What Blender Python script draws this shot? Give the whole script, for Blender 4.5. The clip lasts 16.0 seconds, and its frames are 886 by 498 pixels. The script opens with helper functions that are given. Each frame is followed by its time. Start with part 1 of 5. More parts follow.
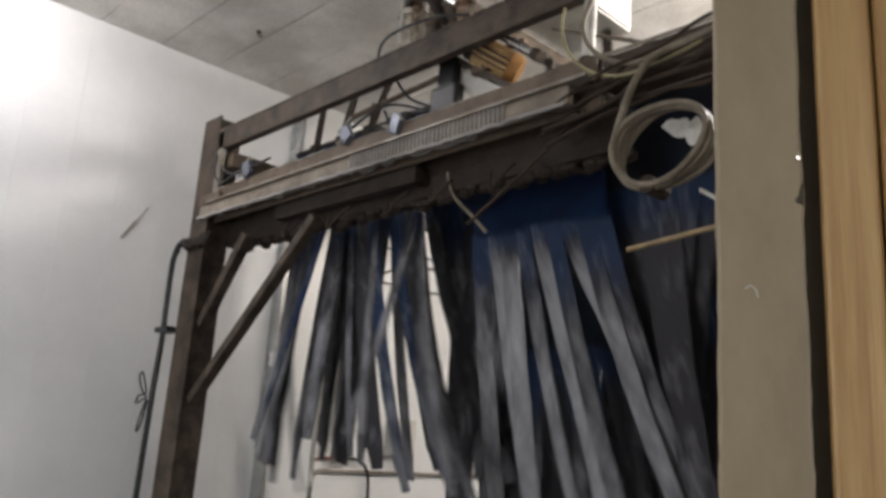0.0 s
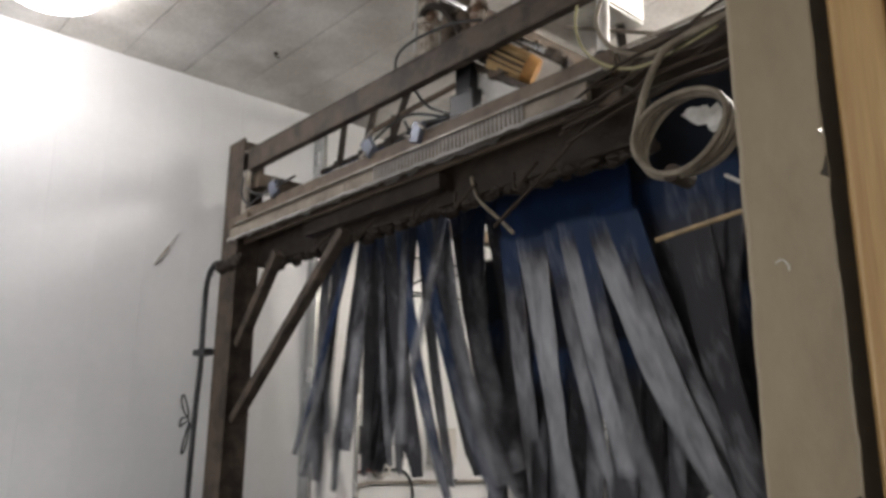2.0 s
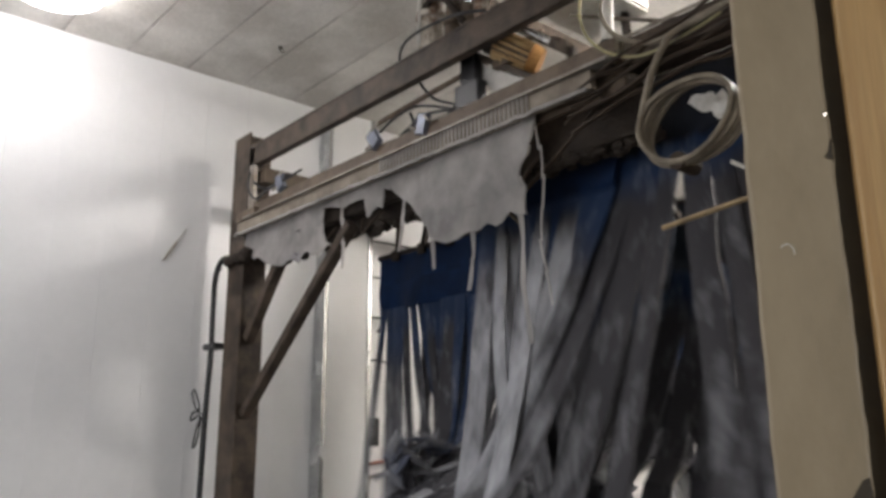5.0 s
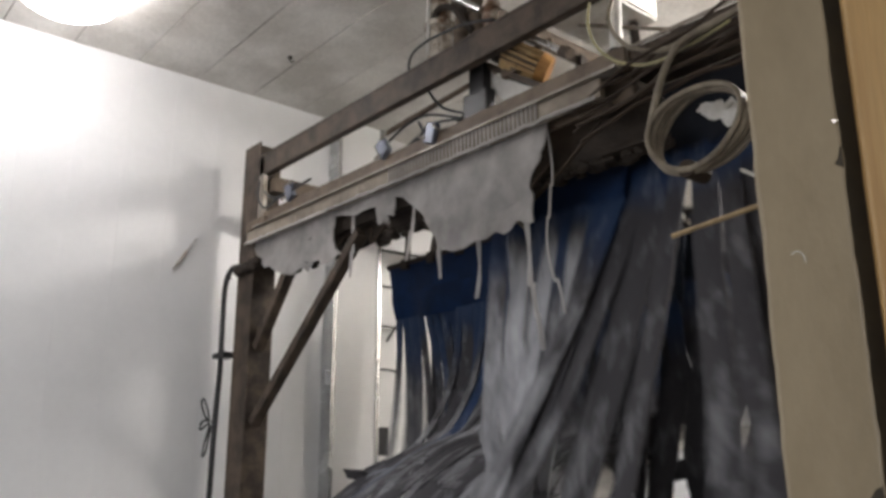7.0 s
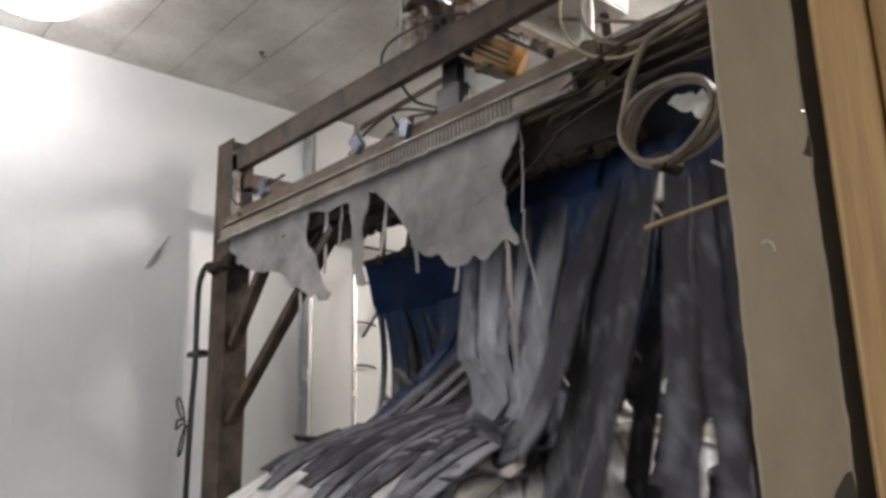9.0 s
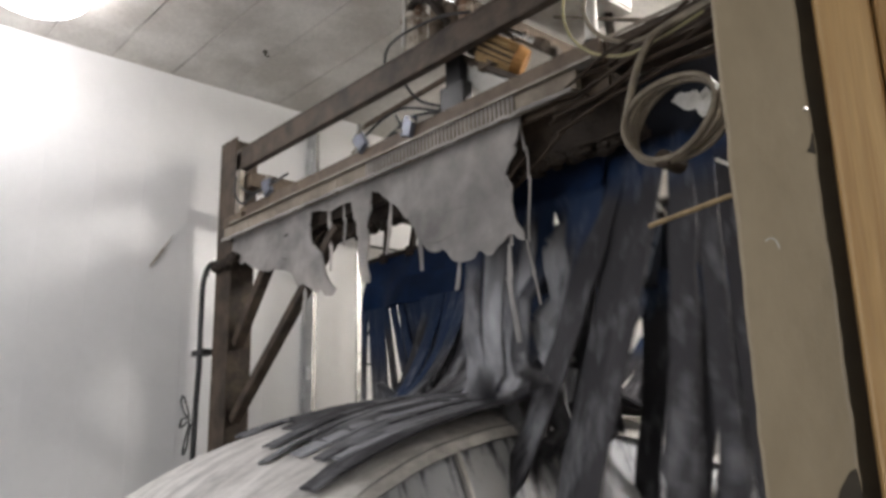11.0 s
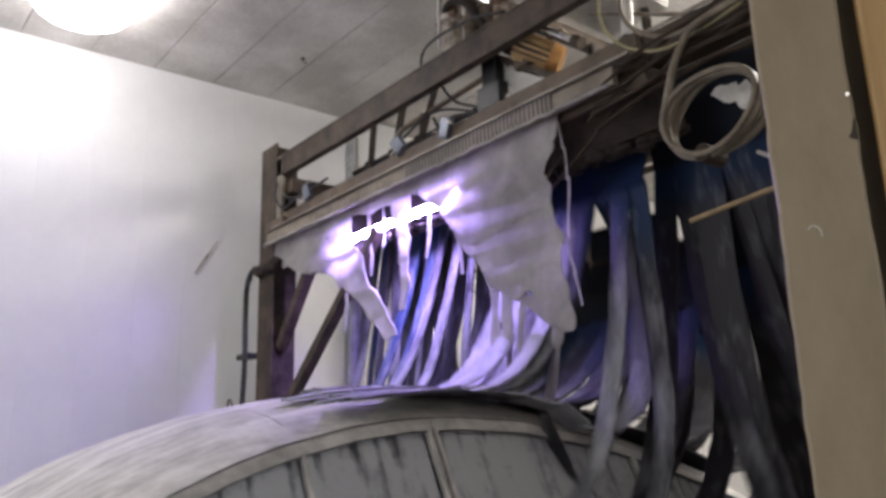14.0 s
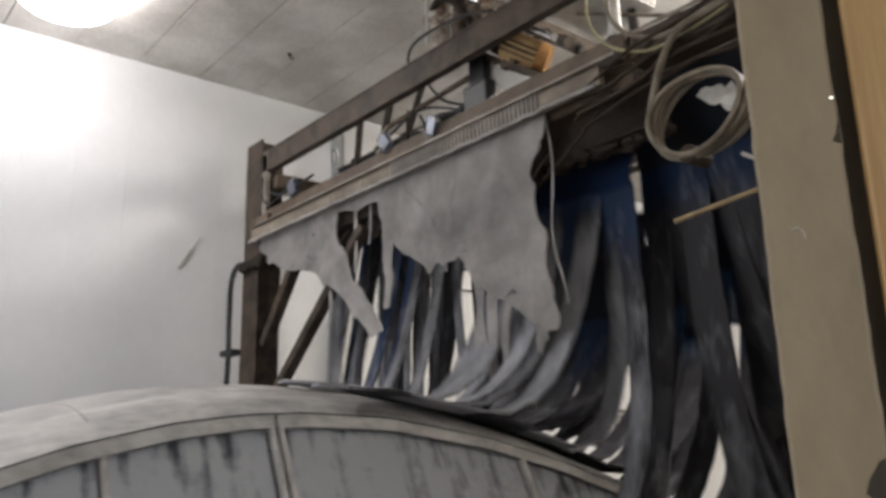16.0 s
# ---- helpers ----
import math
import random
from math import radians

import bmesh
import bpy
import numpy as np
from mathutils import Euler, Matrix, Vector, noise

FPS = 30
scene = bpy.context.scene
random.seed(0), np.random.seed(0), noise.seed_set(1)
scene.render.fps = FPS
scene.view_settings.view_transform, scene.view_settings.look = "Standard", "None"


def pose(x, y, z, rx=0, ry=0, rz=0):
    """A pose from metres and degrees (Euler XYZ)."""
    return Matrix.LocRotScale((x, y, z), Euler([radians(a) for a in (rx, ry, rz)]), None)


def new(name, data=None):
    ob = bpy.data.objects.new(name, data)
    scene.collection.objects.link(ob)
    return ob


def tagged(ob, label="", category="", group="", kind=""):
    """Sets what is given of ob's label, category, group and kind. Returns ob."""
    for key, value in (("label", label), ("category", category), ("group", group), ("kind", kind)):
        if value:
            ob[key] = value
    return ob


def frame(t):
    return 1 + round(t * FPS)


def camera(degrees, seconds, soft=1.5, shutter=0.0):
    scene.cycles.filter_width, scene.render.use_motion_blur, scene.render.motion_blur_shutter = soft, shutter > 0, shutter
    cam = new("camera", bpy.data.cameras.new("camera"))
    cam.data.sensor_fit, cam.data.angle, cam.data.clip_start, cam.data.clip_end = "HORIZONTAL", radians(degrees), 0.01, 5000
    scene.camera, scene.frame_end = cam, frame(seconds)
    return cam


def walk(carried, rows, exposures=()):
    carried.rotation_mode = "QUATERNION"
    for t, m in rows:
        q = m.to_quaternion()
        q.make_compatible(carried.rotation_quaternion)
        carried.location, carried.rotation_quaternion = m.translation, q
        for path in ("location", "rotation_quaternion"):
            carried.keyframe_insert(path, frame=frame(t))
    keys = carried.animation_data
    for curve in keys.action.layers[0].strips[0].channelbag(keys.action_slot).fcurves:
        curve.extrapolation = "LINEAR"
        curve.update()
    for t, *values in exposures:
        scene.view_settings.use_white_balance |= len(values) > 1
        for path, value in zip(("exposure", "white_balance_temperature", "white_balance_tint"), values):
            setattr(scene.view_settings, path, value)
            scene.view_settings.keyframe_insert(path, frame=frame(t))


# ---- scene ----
import functools

cam = camera(57.0, 16.0, soft=3.4, shutter=0.8)
walk(cam, [
    (0.0, pose(-0.015, 0.016, 1.382, 103.73, -3.83, 45.85)),
    (0.5, pose(-0.005, -0.004, 1.370, 103.57, -1.09, 46.57)),
    (1.0, pose(-0.007, -0.005, 1.363, 104.28, -0.93, 47.63)),
    (1.5, pose(-0.005, -0.002, 1.359, 104.34, -1.05, 48.38)),
    (2.0, pose(-0.005, -0.000, 1.358, 104.29, -0.56, 48.65)),
    (2.5, pose(-0.000, -0.012, 1.354, 104.28, -0.33, 49.68)),
    (3.0, pose(-0.007, 0.002, 1.358, 104.21, -0.72, 49.39)),
    (3.5, pose(-0.007, 0.001, 1.354, 103.53, -0.65, 49.17)),
    (4.0, pose(-0.004, -0.002, 1.351, 103.53, -0.35, 49.12)),
    (6.5, pose(0.001, 0.002, 1.355, 104.18, 0.32, 49.82)),
    (7.0, pose(-0.000, 0.000, 1.350, 104.40, 0.00, 50.00)),
    (7.5, pose(0.001, -0.003, 1.348, 104.37, 0.06, 49.76)),
    (8.0, pose(0.001, -0.001, 1.348, 104.32, 0.65, 48.95)),
    (8.5, pose(0.001, 0.002, 1.353, 104.00, 1.24, 48.51)),
    (9.0, pose(0.001, 0.003, 1.348, 104.03, 1.10, 48.53)),
    (11.5, pose(0.001, 0.003, 1.346, 103.90, 1.16, 49.02)),
    (12.0, pose(0.001, 0.012, 1.337, 103.67, 1.21, 49.74)),
    (12.5, pose(0.003, 0.005, 1.335, 103.67, 1.51, 50.13)),
    (13.0, pose(0.004, 0.001, 1.335, 103.86, 1.57, 50.60)),
    (13.5, pose(0.008, -0.006, 1.335, 104.07, 1.68, 51.39)),
    (14.0, pose(0.007, 0.000, 1.333, 104.25, 1.51, 51.79)),
    (14.5, pose(0.006, -0.005, 1.336, 104.17, 1.66, 51.82)),
    (15.0, pose(0.005, -0.000, 1.334, 104.16, 1.26, 51.73)),
    (15.5, pose(0.006, -0.005, 1.331, 104.17, 1.29, 51.76)),
    (16.0, pose(0.007, -0.002, 1.334, 104.06, 1.24, 50.64)),
], exposures=((0, 0.14, 6400, 10), (9, 0.14, 6400, 10), (12, 0.12, 6400, 10), (13.5, 0.03, 6400, 10), (14.5, -0.02, 6400, 10), (15.5, -0.01, 6400, 10), (16, 0.12, 6400, 10)))

# ---- world and light ----
world = bpy.data.worlds.new("world")
scene.world = world
world.use_nodes = True
wn = world.node_tree
sky = wn.nodes.new("ShaderNodeTexSky")
sky.sky_type, sky.sun_disc = "NISHITA", False
sky.sun_elevation, sky.sun_rotation = radians(35), radians(200)
wn.links.new(sky.outputs[0], wn.nodes["Background"].inputs[0])
wn.nodes["Background"].inputs[1].default_value = 0.08
scene.view_settings.exposure = 0.0


def area(name, x, y, z, sx, sy, power, colour=(1, 1, 1), rx=0, ry=0, rz=0):
    data = bpy.data.lights.new(name, "AREA")
    data.shape, data.size, data.size_y, data.energy, data.color = "RECTANGLE", sx, sy, power, colour
    ob = new(name, data)
    ob.matrix_basis = pose(x, y, z, rx, ry, rz)
    return ob


area("entry_lamp_light", -3.2, -2.2, 3.74, 0.5, 0.5, 84, (1.0, 0.98, 1.0))
# unseen cool fill at the south end, added to brighten wall and car
area("south_fill_light", -2.8, -5.9, 1.6, 3.4, 2.9, 84, (0.96, 0.97, 1.0), 90, 0, 0)
# two unseen fills behind the camera, added for door post and car side
area("lobby_warm_fill", 1.0, -0.6, 2.75, 0.5, 0.5, 12, (1.0, 0.91, 0.79))
area("lobby_side_fill", 2.38, -0.1, 1.6, 1.3, 2.2, 31, (0.97, 0.98, 1.0), 0, 90, 0)


# ---- materials ----
def material(name, colour, rough=0.6, metal=0.0, dark=None, scale=6.0, amount=0.5, bump=0.15, fine=60.0, stretch=(1, 1, 1), contrast=(0.35, 0.7), spec=0.5, space="Object", rand=0.0, grain=0.35):
    """Two-scale procedural surface: a broad stain mask between colour and dark, and fine grain for bump and gloss."""
    m = bpy.data.materials.new(name)
    m.use_nodes = True
    nt = m.node_tree
    b = nt.nodes["Principled BSDF"]
    b.inputs["Metallic"].default_value = metal
    b.inputs["Specular IOR Level"].default_value = spec
    tc = nt.nodes.new("ShaderNodeTexCoord")
    mp = nt.nodes.new("ShaderNodeMapping")
    mp.inputs["Scale"].default_value = stretch
    if space == "World":
        geo = nt.nodes.new("ShaderNodeNewGeometry")
        nt.links.new(geo.outputs["Position"], mp.inputs["Vector"])
    else:
        nt.links.new(tc.outputs["Object"], mp.inputs["Vector"])
    n1 = nt.nodes.new("ShaderNodeTexNoise")
    n1.inputs["Scale"].default_value, n1.inputs["Detail"].default_value, n1.inputs["Roughness"].default_value = scale, 6, 0.62
    n2 = nt.nodes.new("ShaderNodeTexNoise")
    n2.inputs["Scale"].default_value, n2.inputs["Detail"].default_value = fine, 3
    nt.links.new(mp.outputs[0], n1.inputs["Vector"])
    nt.links.new(mp.outputs[0], n2.inputs["Vector"])
    ramp = nt.nodes.new("ShaderNodeValToRGB")
    ramp.color_ramp.elements[0].position, ramp.color_ramp.elements[1].position = contrast
    nt.links.new(n1.outputs[0], ramp.inputs[0])
    d = dark or tuple(c * 0.55 for c in colour)
    ramp.color_ramp.elements[0].color = (*[c + (e - c) * amount * 2 if amount < 0.5 else e for c, e in zip(colour, d)], 1)
    ramp.color_ramp.elements[1].color = (*colour, 1)
    mix = nt.nodes.new("ShaderNodeMix")
    mix.data_type, mix.blend_type = "RGBA", "MULTIPLY"
    mix.inputs[0].default_value = grain
    nt.links.new(ramp.outputs[0], mix.inputs[6])
    r2 = nt.nodes.new("ShaderNodeValToRGB")
    r2.color_ramp.elements[0].position, r2.color_ramp.elements[1].position = 0.3, 0.7
    r2.color_ramp.elements[0].color = (0.55, 0.55, 0.55, 1)
    nt.links.new(n2.outputs[0], r2.inputs[0])
    nt.links.new(r2.outputs[0], mix.inputs[7])
    last = mix.outputs[2]
    if rand:
        info = nt.nodes.new("ShaderNodeObjectInfo")
        mr = nt.nodes.new("ShaderNodeMapRange")
        mr.inputs["To Min"].default_value, mr.inputs["To Max"].default_value = 1 - rand, 1 + rand
        nt.links.new(info.outputs["Random"], mr.inputs["Value"])
        hsv = nt.nodes.new("ShaderNodeHueSaturation")
        nt.links.new(mr.outputs[0], hsv.inputs["Value"])
        nt.links.new(last, hsv.inputs["Color"])
        last = hsv.outputs[0]
    nt.links.new(last, b.inputs["Base Color"])
    rr = nt.nodes.new("ShaderNodeMapRange")
    rr.inputs["To Min"].default_value, rr.inputs["To Max"].default_value = max(0.02, rough - 0.12), min(1, rough + 0.12)
    nt.links.new(n1.outputs[0], rr.inputs["Value"])
    nt.links.new(rr.outputs[0], b.inputs["Roughness"])
    if bump:
        bp = nt.nodes.new("ShaderNodeBump")
        bp.inputs["Strength"].default_value, bp.inputs["Distance"].default_value = bump, 0.01
        nt.links.new(n2.outputs[0], bp.inputs["Height"])
        nt.links.new(bp.outputs[0], b.inputs["Normal"])
    return m


def glow(name, colour, strength):
    m = bpy.data.materials.new(name)
    m.use_nodes = True
    b = m.node_tree.nodes["Principled BSDF"]
    b.inputs["Base Color"].default_value = (*colour, 1)
    b.inputs["Emission Color"].default_value = (*colour, 1)
    b.inputs["Emission Strength"].default_value = strength
    return m


M_PVC = material("white_wall_panel", (0.78, 0.775, 0.775), 0.32, dark=(0.68, 0.68, 0.685), scale=0.9, bump=0.02, fine=25, grain=0.05)
M_CEIL = material("grey_ceiling_board", (0.78, 0.75, 0.71), 0.75, dark=(0.54, 0.51, 0.47), scale=1.8, bump=0.12, fine=40, contrast=(0.38, 0.62))
M_FLOOR = material("wet_concrete", (0.20, 0.20, 0.19), 0.35, dark=(0.08, 0.08, 0.08), scale=1.2)
M_CREAM = material("cream_wall", (0.70, 0.675, 0.63), 0.6, dark=(0.55, 0.52, 0.47), scale=1.0, bump=0.05)
M_STEEL = material("grimy_dark_steel", (0.092, 0.068, 0.050), 0.6, 0.1, dark=(0.030, 0.021, 0.015), scale=8, bump=0.35, fine=70, contrast=(0.38, 0.62), spec=0.35, space="World")
M_GALV = material("dull_galvanised_steel", (0.36, 0.34, 0.31), 0.45, 0.4, dark=(0.17, 0.135, 0.10), scale=9, bump=0.2, fine=80)
M_RUST = material("grimy_brown_plate", (0.175, 0.132, 0.093), 0.65, 0.1, dark=(0.075, 0.052, 0.036), scale=8, bump=0.3)
M_SCALE = material("limescaled_lip", (0.32, 0.275, 0.22), 0.7, dark=(0.15, 0.12, 0.09), scale=7, bump=0.3, fine=120)
M_SLUDGE = material("dark_sludge", (0.048, 0.036, 0.027), 0.7, dark=(0.018, 0.013, 0.010), scale=12, bump=0.4, spec=0.25)
M_ALU = material("bright_aluminium", (0.75, 0.76, 0.76), 0.25, 0.9, dark=(0.5, 0.5, 0.5), scale=4, bump=0.05)
M_BLUE = material("wet_navy_felt", (0.006, 0.024, 0.080), 0.85, dark=(0.003, 0.010, 0.032), scale=5, bump=0.4, fine=150, spec=0.2)
# the same navy felt with shade put into its colour
M_BLUE_SHADE = material("shaded_navy_felt", (0.014, 0.019, 0.032), 0.8, dark=(0.008, 0.009, 0.014), scale=5, bump=0.4, fine=150, spec=0.2)


def strip_material():
    """Wet felt that runs from navy through black to grey, with soap lying on it in streaks along the strip."""
    m = bpy.data.materials.new("wet_felt_strip")
    m.use_nodes = True
    nt = m.node_tree
    b = nt.nodes["Principled BSDF"]
    soap, navy, along = (nt.nodes.new("ShaderNodeAttribute") for _ in range(3))
    soap.attribute_name, navy.attribute_name, along.attribute_name = "soap", "navy", "along"
    felt = nt.nodes.new("ShaderNodeMix")
    felt.data_type = "RGBA"
    felt.inputs[6].default_value, felt.inputs[7].default_value = (0.030, 0.029, 0.034, 1), (0.008, 0.024, 0.068, 1)
    nt.links.new(navy.outputs["Fac"], felt.inputs[0])
    n1, n2 = nt.nodes.new("ShaderNodeTexNoise"), nt.nodes.new("ShaderNodeTexNoise")
    for n, stretch, detail in ((n1, (16, 5, 1), 6), (n2, (70, 45, 1), 4)):
        mp = nt.nodes.new("ShaderNodeMapping")
        mp.inputs["Scale"].default_value = stretch
        nt.links.new(along.outputs["Vector"], mp.inputs[0])
        nt.links.new(mp.outputs[0], n.inputs["Vector"])
        n.inputs["Scale"].default_value, n.inputs["Detail"].default_value, n.inputs["Roughness"].default_value = 1, detail, 0.65
    streak = nt.nodes.new("ShaderNodeMath")
    streak.operation = "MULTIPLY_ADD"
    nt.links.new(n1.outputs[0], streak.inputs[0])
    streak.inputs[1].default_value = 1.5
    nt.links.new(soap.outputs["Fac"], streak.inputs[2])
    cover = nt.nodes.new("ShaderNodeMapRange")
    cover.inputs["From Min"].default_value, cover.inputs["From Max"].default_value = 0.80, 1.75
    nt.links.new(streak.outputs[0], cover.inputs["Value"])
    pale = nt.nodes.new("ShaderNodeMix")
    pale.data_type = "RGBA"
    pale.inputs[6].default_value, pale.inputs[7].default_value = (0.275, 0.292, 0.338, 1), (0.47, 0.465, 0.475, 1)
    nt.links.new(n2.outputs[0], pale.inputs[0])
    mix = nt.nodes.new("ShaderNodeMix")
    mix.data_type = "RGBA"
    nt.links.new(cover.outputs[0], mix.inputs[0])
    nt.links.new(felt.outputs[2], mix.inputs[6])
    nt.links.new(pale.outputs[2], mix.inputs[7])
    nt.links.new(mix.outputs[2], b.inputs["Base Color"])
    b.inputs["Roughness"].default_value, b.inputs["Specular IOR Level"].default_value = 0.62, 0.28
    bp = nt.nodes.new("ShaderNodeBump")
    bp.inputs["Strength"].default_value, bp.inputs["Distance"].default_value = 0.5, 0.006
    nt.links.new(n2.outputs[0], bp.inputs["Height"])
    nt.links.new(bp.outputs[0], b.inputs["Normal"])
    return m


M_STRIP = strip_material()
M_GASKET = material("soapy_grey_rubber", (0.24, 0.24, 0.245), 0.6, dark=(0.07, 0.07, 0.075), scale=15)
M_FOAM = material("white_foam", (0.78, 0.755, 0.735), 0.5, dark=(0.40, 0.385, 0.375), scale=3.2, bump=0.08, fine=35, space="World", grain=0.12, contrast=(0.28, 0.68))
def translucent(m, share, clear):
    """Let part of the light through a thin wet film."""
    nt = m.node_tree
    b, out = nt.nodes["Principled BSDF"], nt.nodes["Material Output"]
    tr, mix = nt.nodes.new("ShaderNodeBsdfTranslucent"), nt.nodes.new("ShaderNodeMixShader")
    nt.links.new(b.inputs["Base Color"].links[0].from_socket, tr.inputs["Color"])
    mix.inputs[0].default_value = share
    nt.links.new(b.outputs[0], mix.inputs[1])
    nt.links.new(tr.outputs[0], mix.inputs[2])
    # bubbles thin the film unevenly, so it is clearer in places
    geo, n = nt.nodes.new("ShaderNodeNewGeometry"), nt.nodes.new("ShaderNodeTexNoise")
    n.inputs["Scale"].default_value, n.inputs["Detail"].default_value = 5.5, 5
    nt.links.new(geo.outputs["Position"], n.inputs["Vector"])
    mr = nt.nodes.new("ShaderNodeMapRange")
    mr.inputs["From Min"].default_value, mr.inputs["From Max"].default_value = 0.40, 0.72
    mr.inputs["To Min"].default_value, mr.inputs["To Max"].default_value = 0.05, clear
    nt.links.new(n.outputs[0], mr.inputs["Value"])
    hole, film = nt.nodes.new("ShaderNodeBsdfTransparent"), nt.nodes.new("ShaderNodeMixShader")
    nt.links.new(mr.outputs[0], film.inputs[0])
    nt.links.new(mix.outputs[0], film.inputs[1])
    nt.links.new(hole.outputs[0], film.inputs[2])
    nt.links.new(film.outputs[0], out.inputs["Surface"])


translucent(M_FOAM, 0.62, 0.42)
M_WOOD = material("beige_painted_timber", (0.285, 0.228, 0.148), 0.5, dark=(0.205, 0.16, 0.098), scale=5, bump=0.2, fine=45, stretch=(1.3, 1.3, 0.6), contrast=(0.25, 0.62), grain=0.15)
M_PINE = material("varnished_pine", (0.50, 0.33, 0.14), 0.42, dark=(0.34, 0.20, 0.075), scale=4, bump=0.15, fine=30, stretch=(9, 9, 0.35))
M_PINE2 = material("darker_pine", (0.40, 0.25, 0.09), 0.45, dark=(0.27, 0.15, 0.05), scale=4, bump=0.15, fine=30, stretch=(9, 9, 0.35))
M_GAP = material("dark_brown_gap", (0.055, 0.042, 0.025), 0.8, scale=8)
M_BLACK = material("black_plastic", (0.02, 0.02, 0.022), 0.45, scale=6, bump=0.1)
M_WHITE = material("white_plastic", (0.72, 0.72, 0.70), 0.45, dark=(0.5, 0.48, 0.44), scale=7, bump=0.1)
M_MOTOR = material("yellow_brown_motor_paint", (0.62, 0.46, 0.25), 0.5, dark=(0.42, 0.26, 0.11), scale=14, bump=0.2)
M_CAP = material("orange_brown_cap_paint", (0.50, 0.27, 0.09), 0.5, dark=(0.30, 0.14, 0.04), scale=14, bump=0.2)
M_VALVE = material("stained_white_valve", (0.62, 0.57, 0.49), 0.5, dark=(0.16, 0.085, 0.045), scale=13, bump=0.2, fine=70, contrast=(0.42, 0.58))
M_HOSE = material("cloudy_clear_hose", (0.25, 0.215, 0.16), 0.6, dark=(0.13, 0.105, 0.075), scale=14, bump=0.05)
M_YHOSE = material("yellowed_hose", (0.46, 0.42, 0.22), 0.4, scale=10, bump=0.05)
M_BROWNHOSE = material("grimy_brown_hose", (0.052, 0.036, 0.024), 0.75, scale=12, spec=0.25)
M_STICK = material("tan_rod", (0.42, 0.30, 0.15), 0.5, scale=10)
M_PURPLE = material("grey_blue_clip", (0.17, 0.19, 0.25), 0.35, 0.3, scale=20)
M_LAMP = glow("lamp_diffuser", (1.0, 0.965, 0.965), 20.0)
# glow of the two added fill globes, no visible lamps
M_FAR_FILL = glow("far_fill_glow", (1.0, 0.94, 0.86), 88.0)
M_CURTAIN_FILL = glow("curtain_fill_glow", (1.0, 0.95, 0.89), 138.0)
M_LAMP2 = glow("panel_lamp_diffuser", (1.0, 0.98, 0.95), 10.0)


# ---- mesh helpers ----
def box(bm, x0, x1, y0, y1, z0, z1, bevel=0.0):
    r = bmesh.ops.create_cube(bm, size=1, matrix=Matrix.LocRotScale(((x0 + x1) / 2, (y0 + y1) / 2, (z0 + z1) / 2), None, (x1 - x0, y1 - y0, z1 - z0)))
    if bevel:
        es = list({e for v in r["verts"] for e in v.link_edges})
        bmesh.ops.bevel(bm, geom=es, offset=bevel, segments=2, affect="EDGES", profile=0.6)


def rod(bm, a, b, r, seg=10, r2=None):
    a, b = Vector(a), Vector(b)
    d = b - a
    m = Matrix.Translation((a + b) / 2) @ d.to_track_quat("Z", "Y").to_matrix().to_4x4()
    bmesh.ops.create_cone(bm, cap_ends=True, segments=seg, radius1=r, radius2=r if r2 is None else r2, depth=d.length, matrix=m)


def beam(bm, a, b, w, h, bevel=0.004):
    """A rectangular bar from a to b; w across, h on edge."""
    a, b = Vector(a), Vector(b)
    d = b - a
    q = d.to_track_quat("Z", "Y").to_matrix().to_4x4()
    r = bmesh.ops.create_cube(bm, size=1, matrix=Matrix.Translation((a + b) / 2) @ q @ Matrix.Diagonal((w, h, d.length, 1)))
    if bevel:
        bmesh.ops.bevel(bm, geom=list({e for v in r["verts"] for e in v.link_edges}), offset=bevel, segments=2, affect="EDGES")


def tube(bm, pts, r, seg=8):
    """A hose swept through smooth points."""
    P = [Vector(p) for p in pts]
    fine = []
    for i in range(len(P) - 1):
        p0, p1, p2, p3 = P[max(i - 1, 0)], P[i], P[i + 1], P[min(i + 2, len(P) - 1)]
        for k in range(6):
            t = k / 6
            fine.append(0.5 * (2 * p1 + (p2 - p0) * t + (2 * p0 - 5 * p1 + 4 * p2 - p3) * t * t + (3 * p1 - p0 - 3 * p2 + p3) * t ** 3))
    fine.append(P[-1])
    rings, up = [], Vector((0.13, 0.21, 0.97))
    for i, p in enumerate(fine):
        d = (fine[min(i + 1, len(fine) - 1)] - fine[max(i - 1, 0)]).normalized()
        u = d.cross(up).normalized()
        v = d.cross(u)
        rings.append([bm.verts.new(p + r * (math.cos(2 * math.pi * k / seg) * u + math.sin(2 * math.pi * k / seg) * v)) for k in range(seg)])
    for a, b in zip(rings, rings[1:]):
        for k in range(seg):
            bm.faces.new((a[k], a[(k + 1) % seg], b[(k + 1) % seg], b[k]))
    bm.faces.new(rings[0][::-1])
    bm.faces.new(rings[-1])


def slab(bm, front, back):
    """Two grids of points as the faces of a thin sheet, with crisp separate edges."""
    for g in (front, back):
        vs = [[bm.verts.new(p) for p in r] for r in g]
        for a, b in zip(vs, vs[1:]):
            for i in range(len(a) - 1):
                bm.faces.new((a[i], a[i + 1], b[i + 1], b[i]))
    rim = lambda g: [*g[0], *[r[-1] for r in g[1:]], *g[-1][-2::-1], *[r[0] for r in g[-2:0:-1]]]
    fa, ba = [bm.verts.new(p) for p in rim(front)], [bm.verts.new(p) for p in rim(back)]
    for i in range(len(fa)):
        j = (i + 1) % len(fa)
        bm.faces.new((fa[i], fa[j], ba[j], ba[i]))


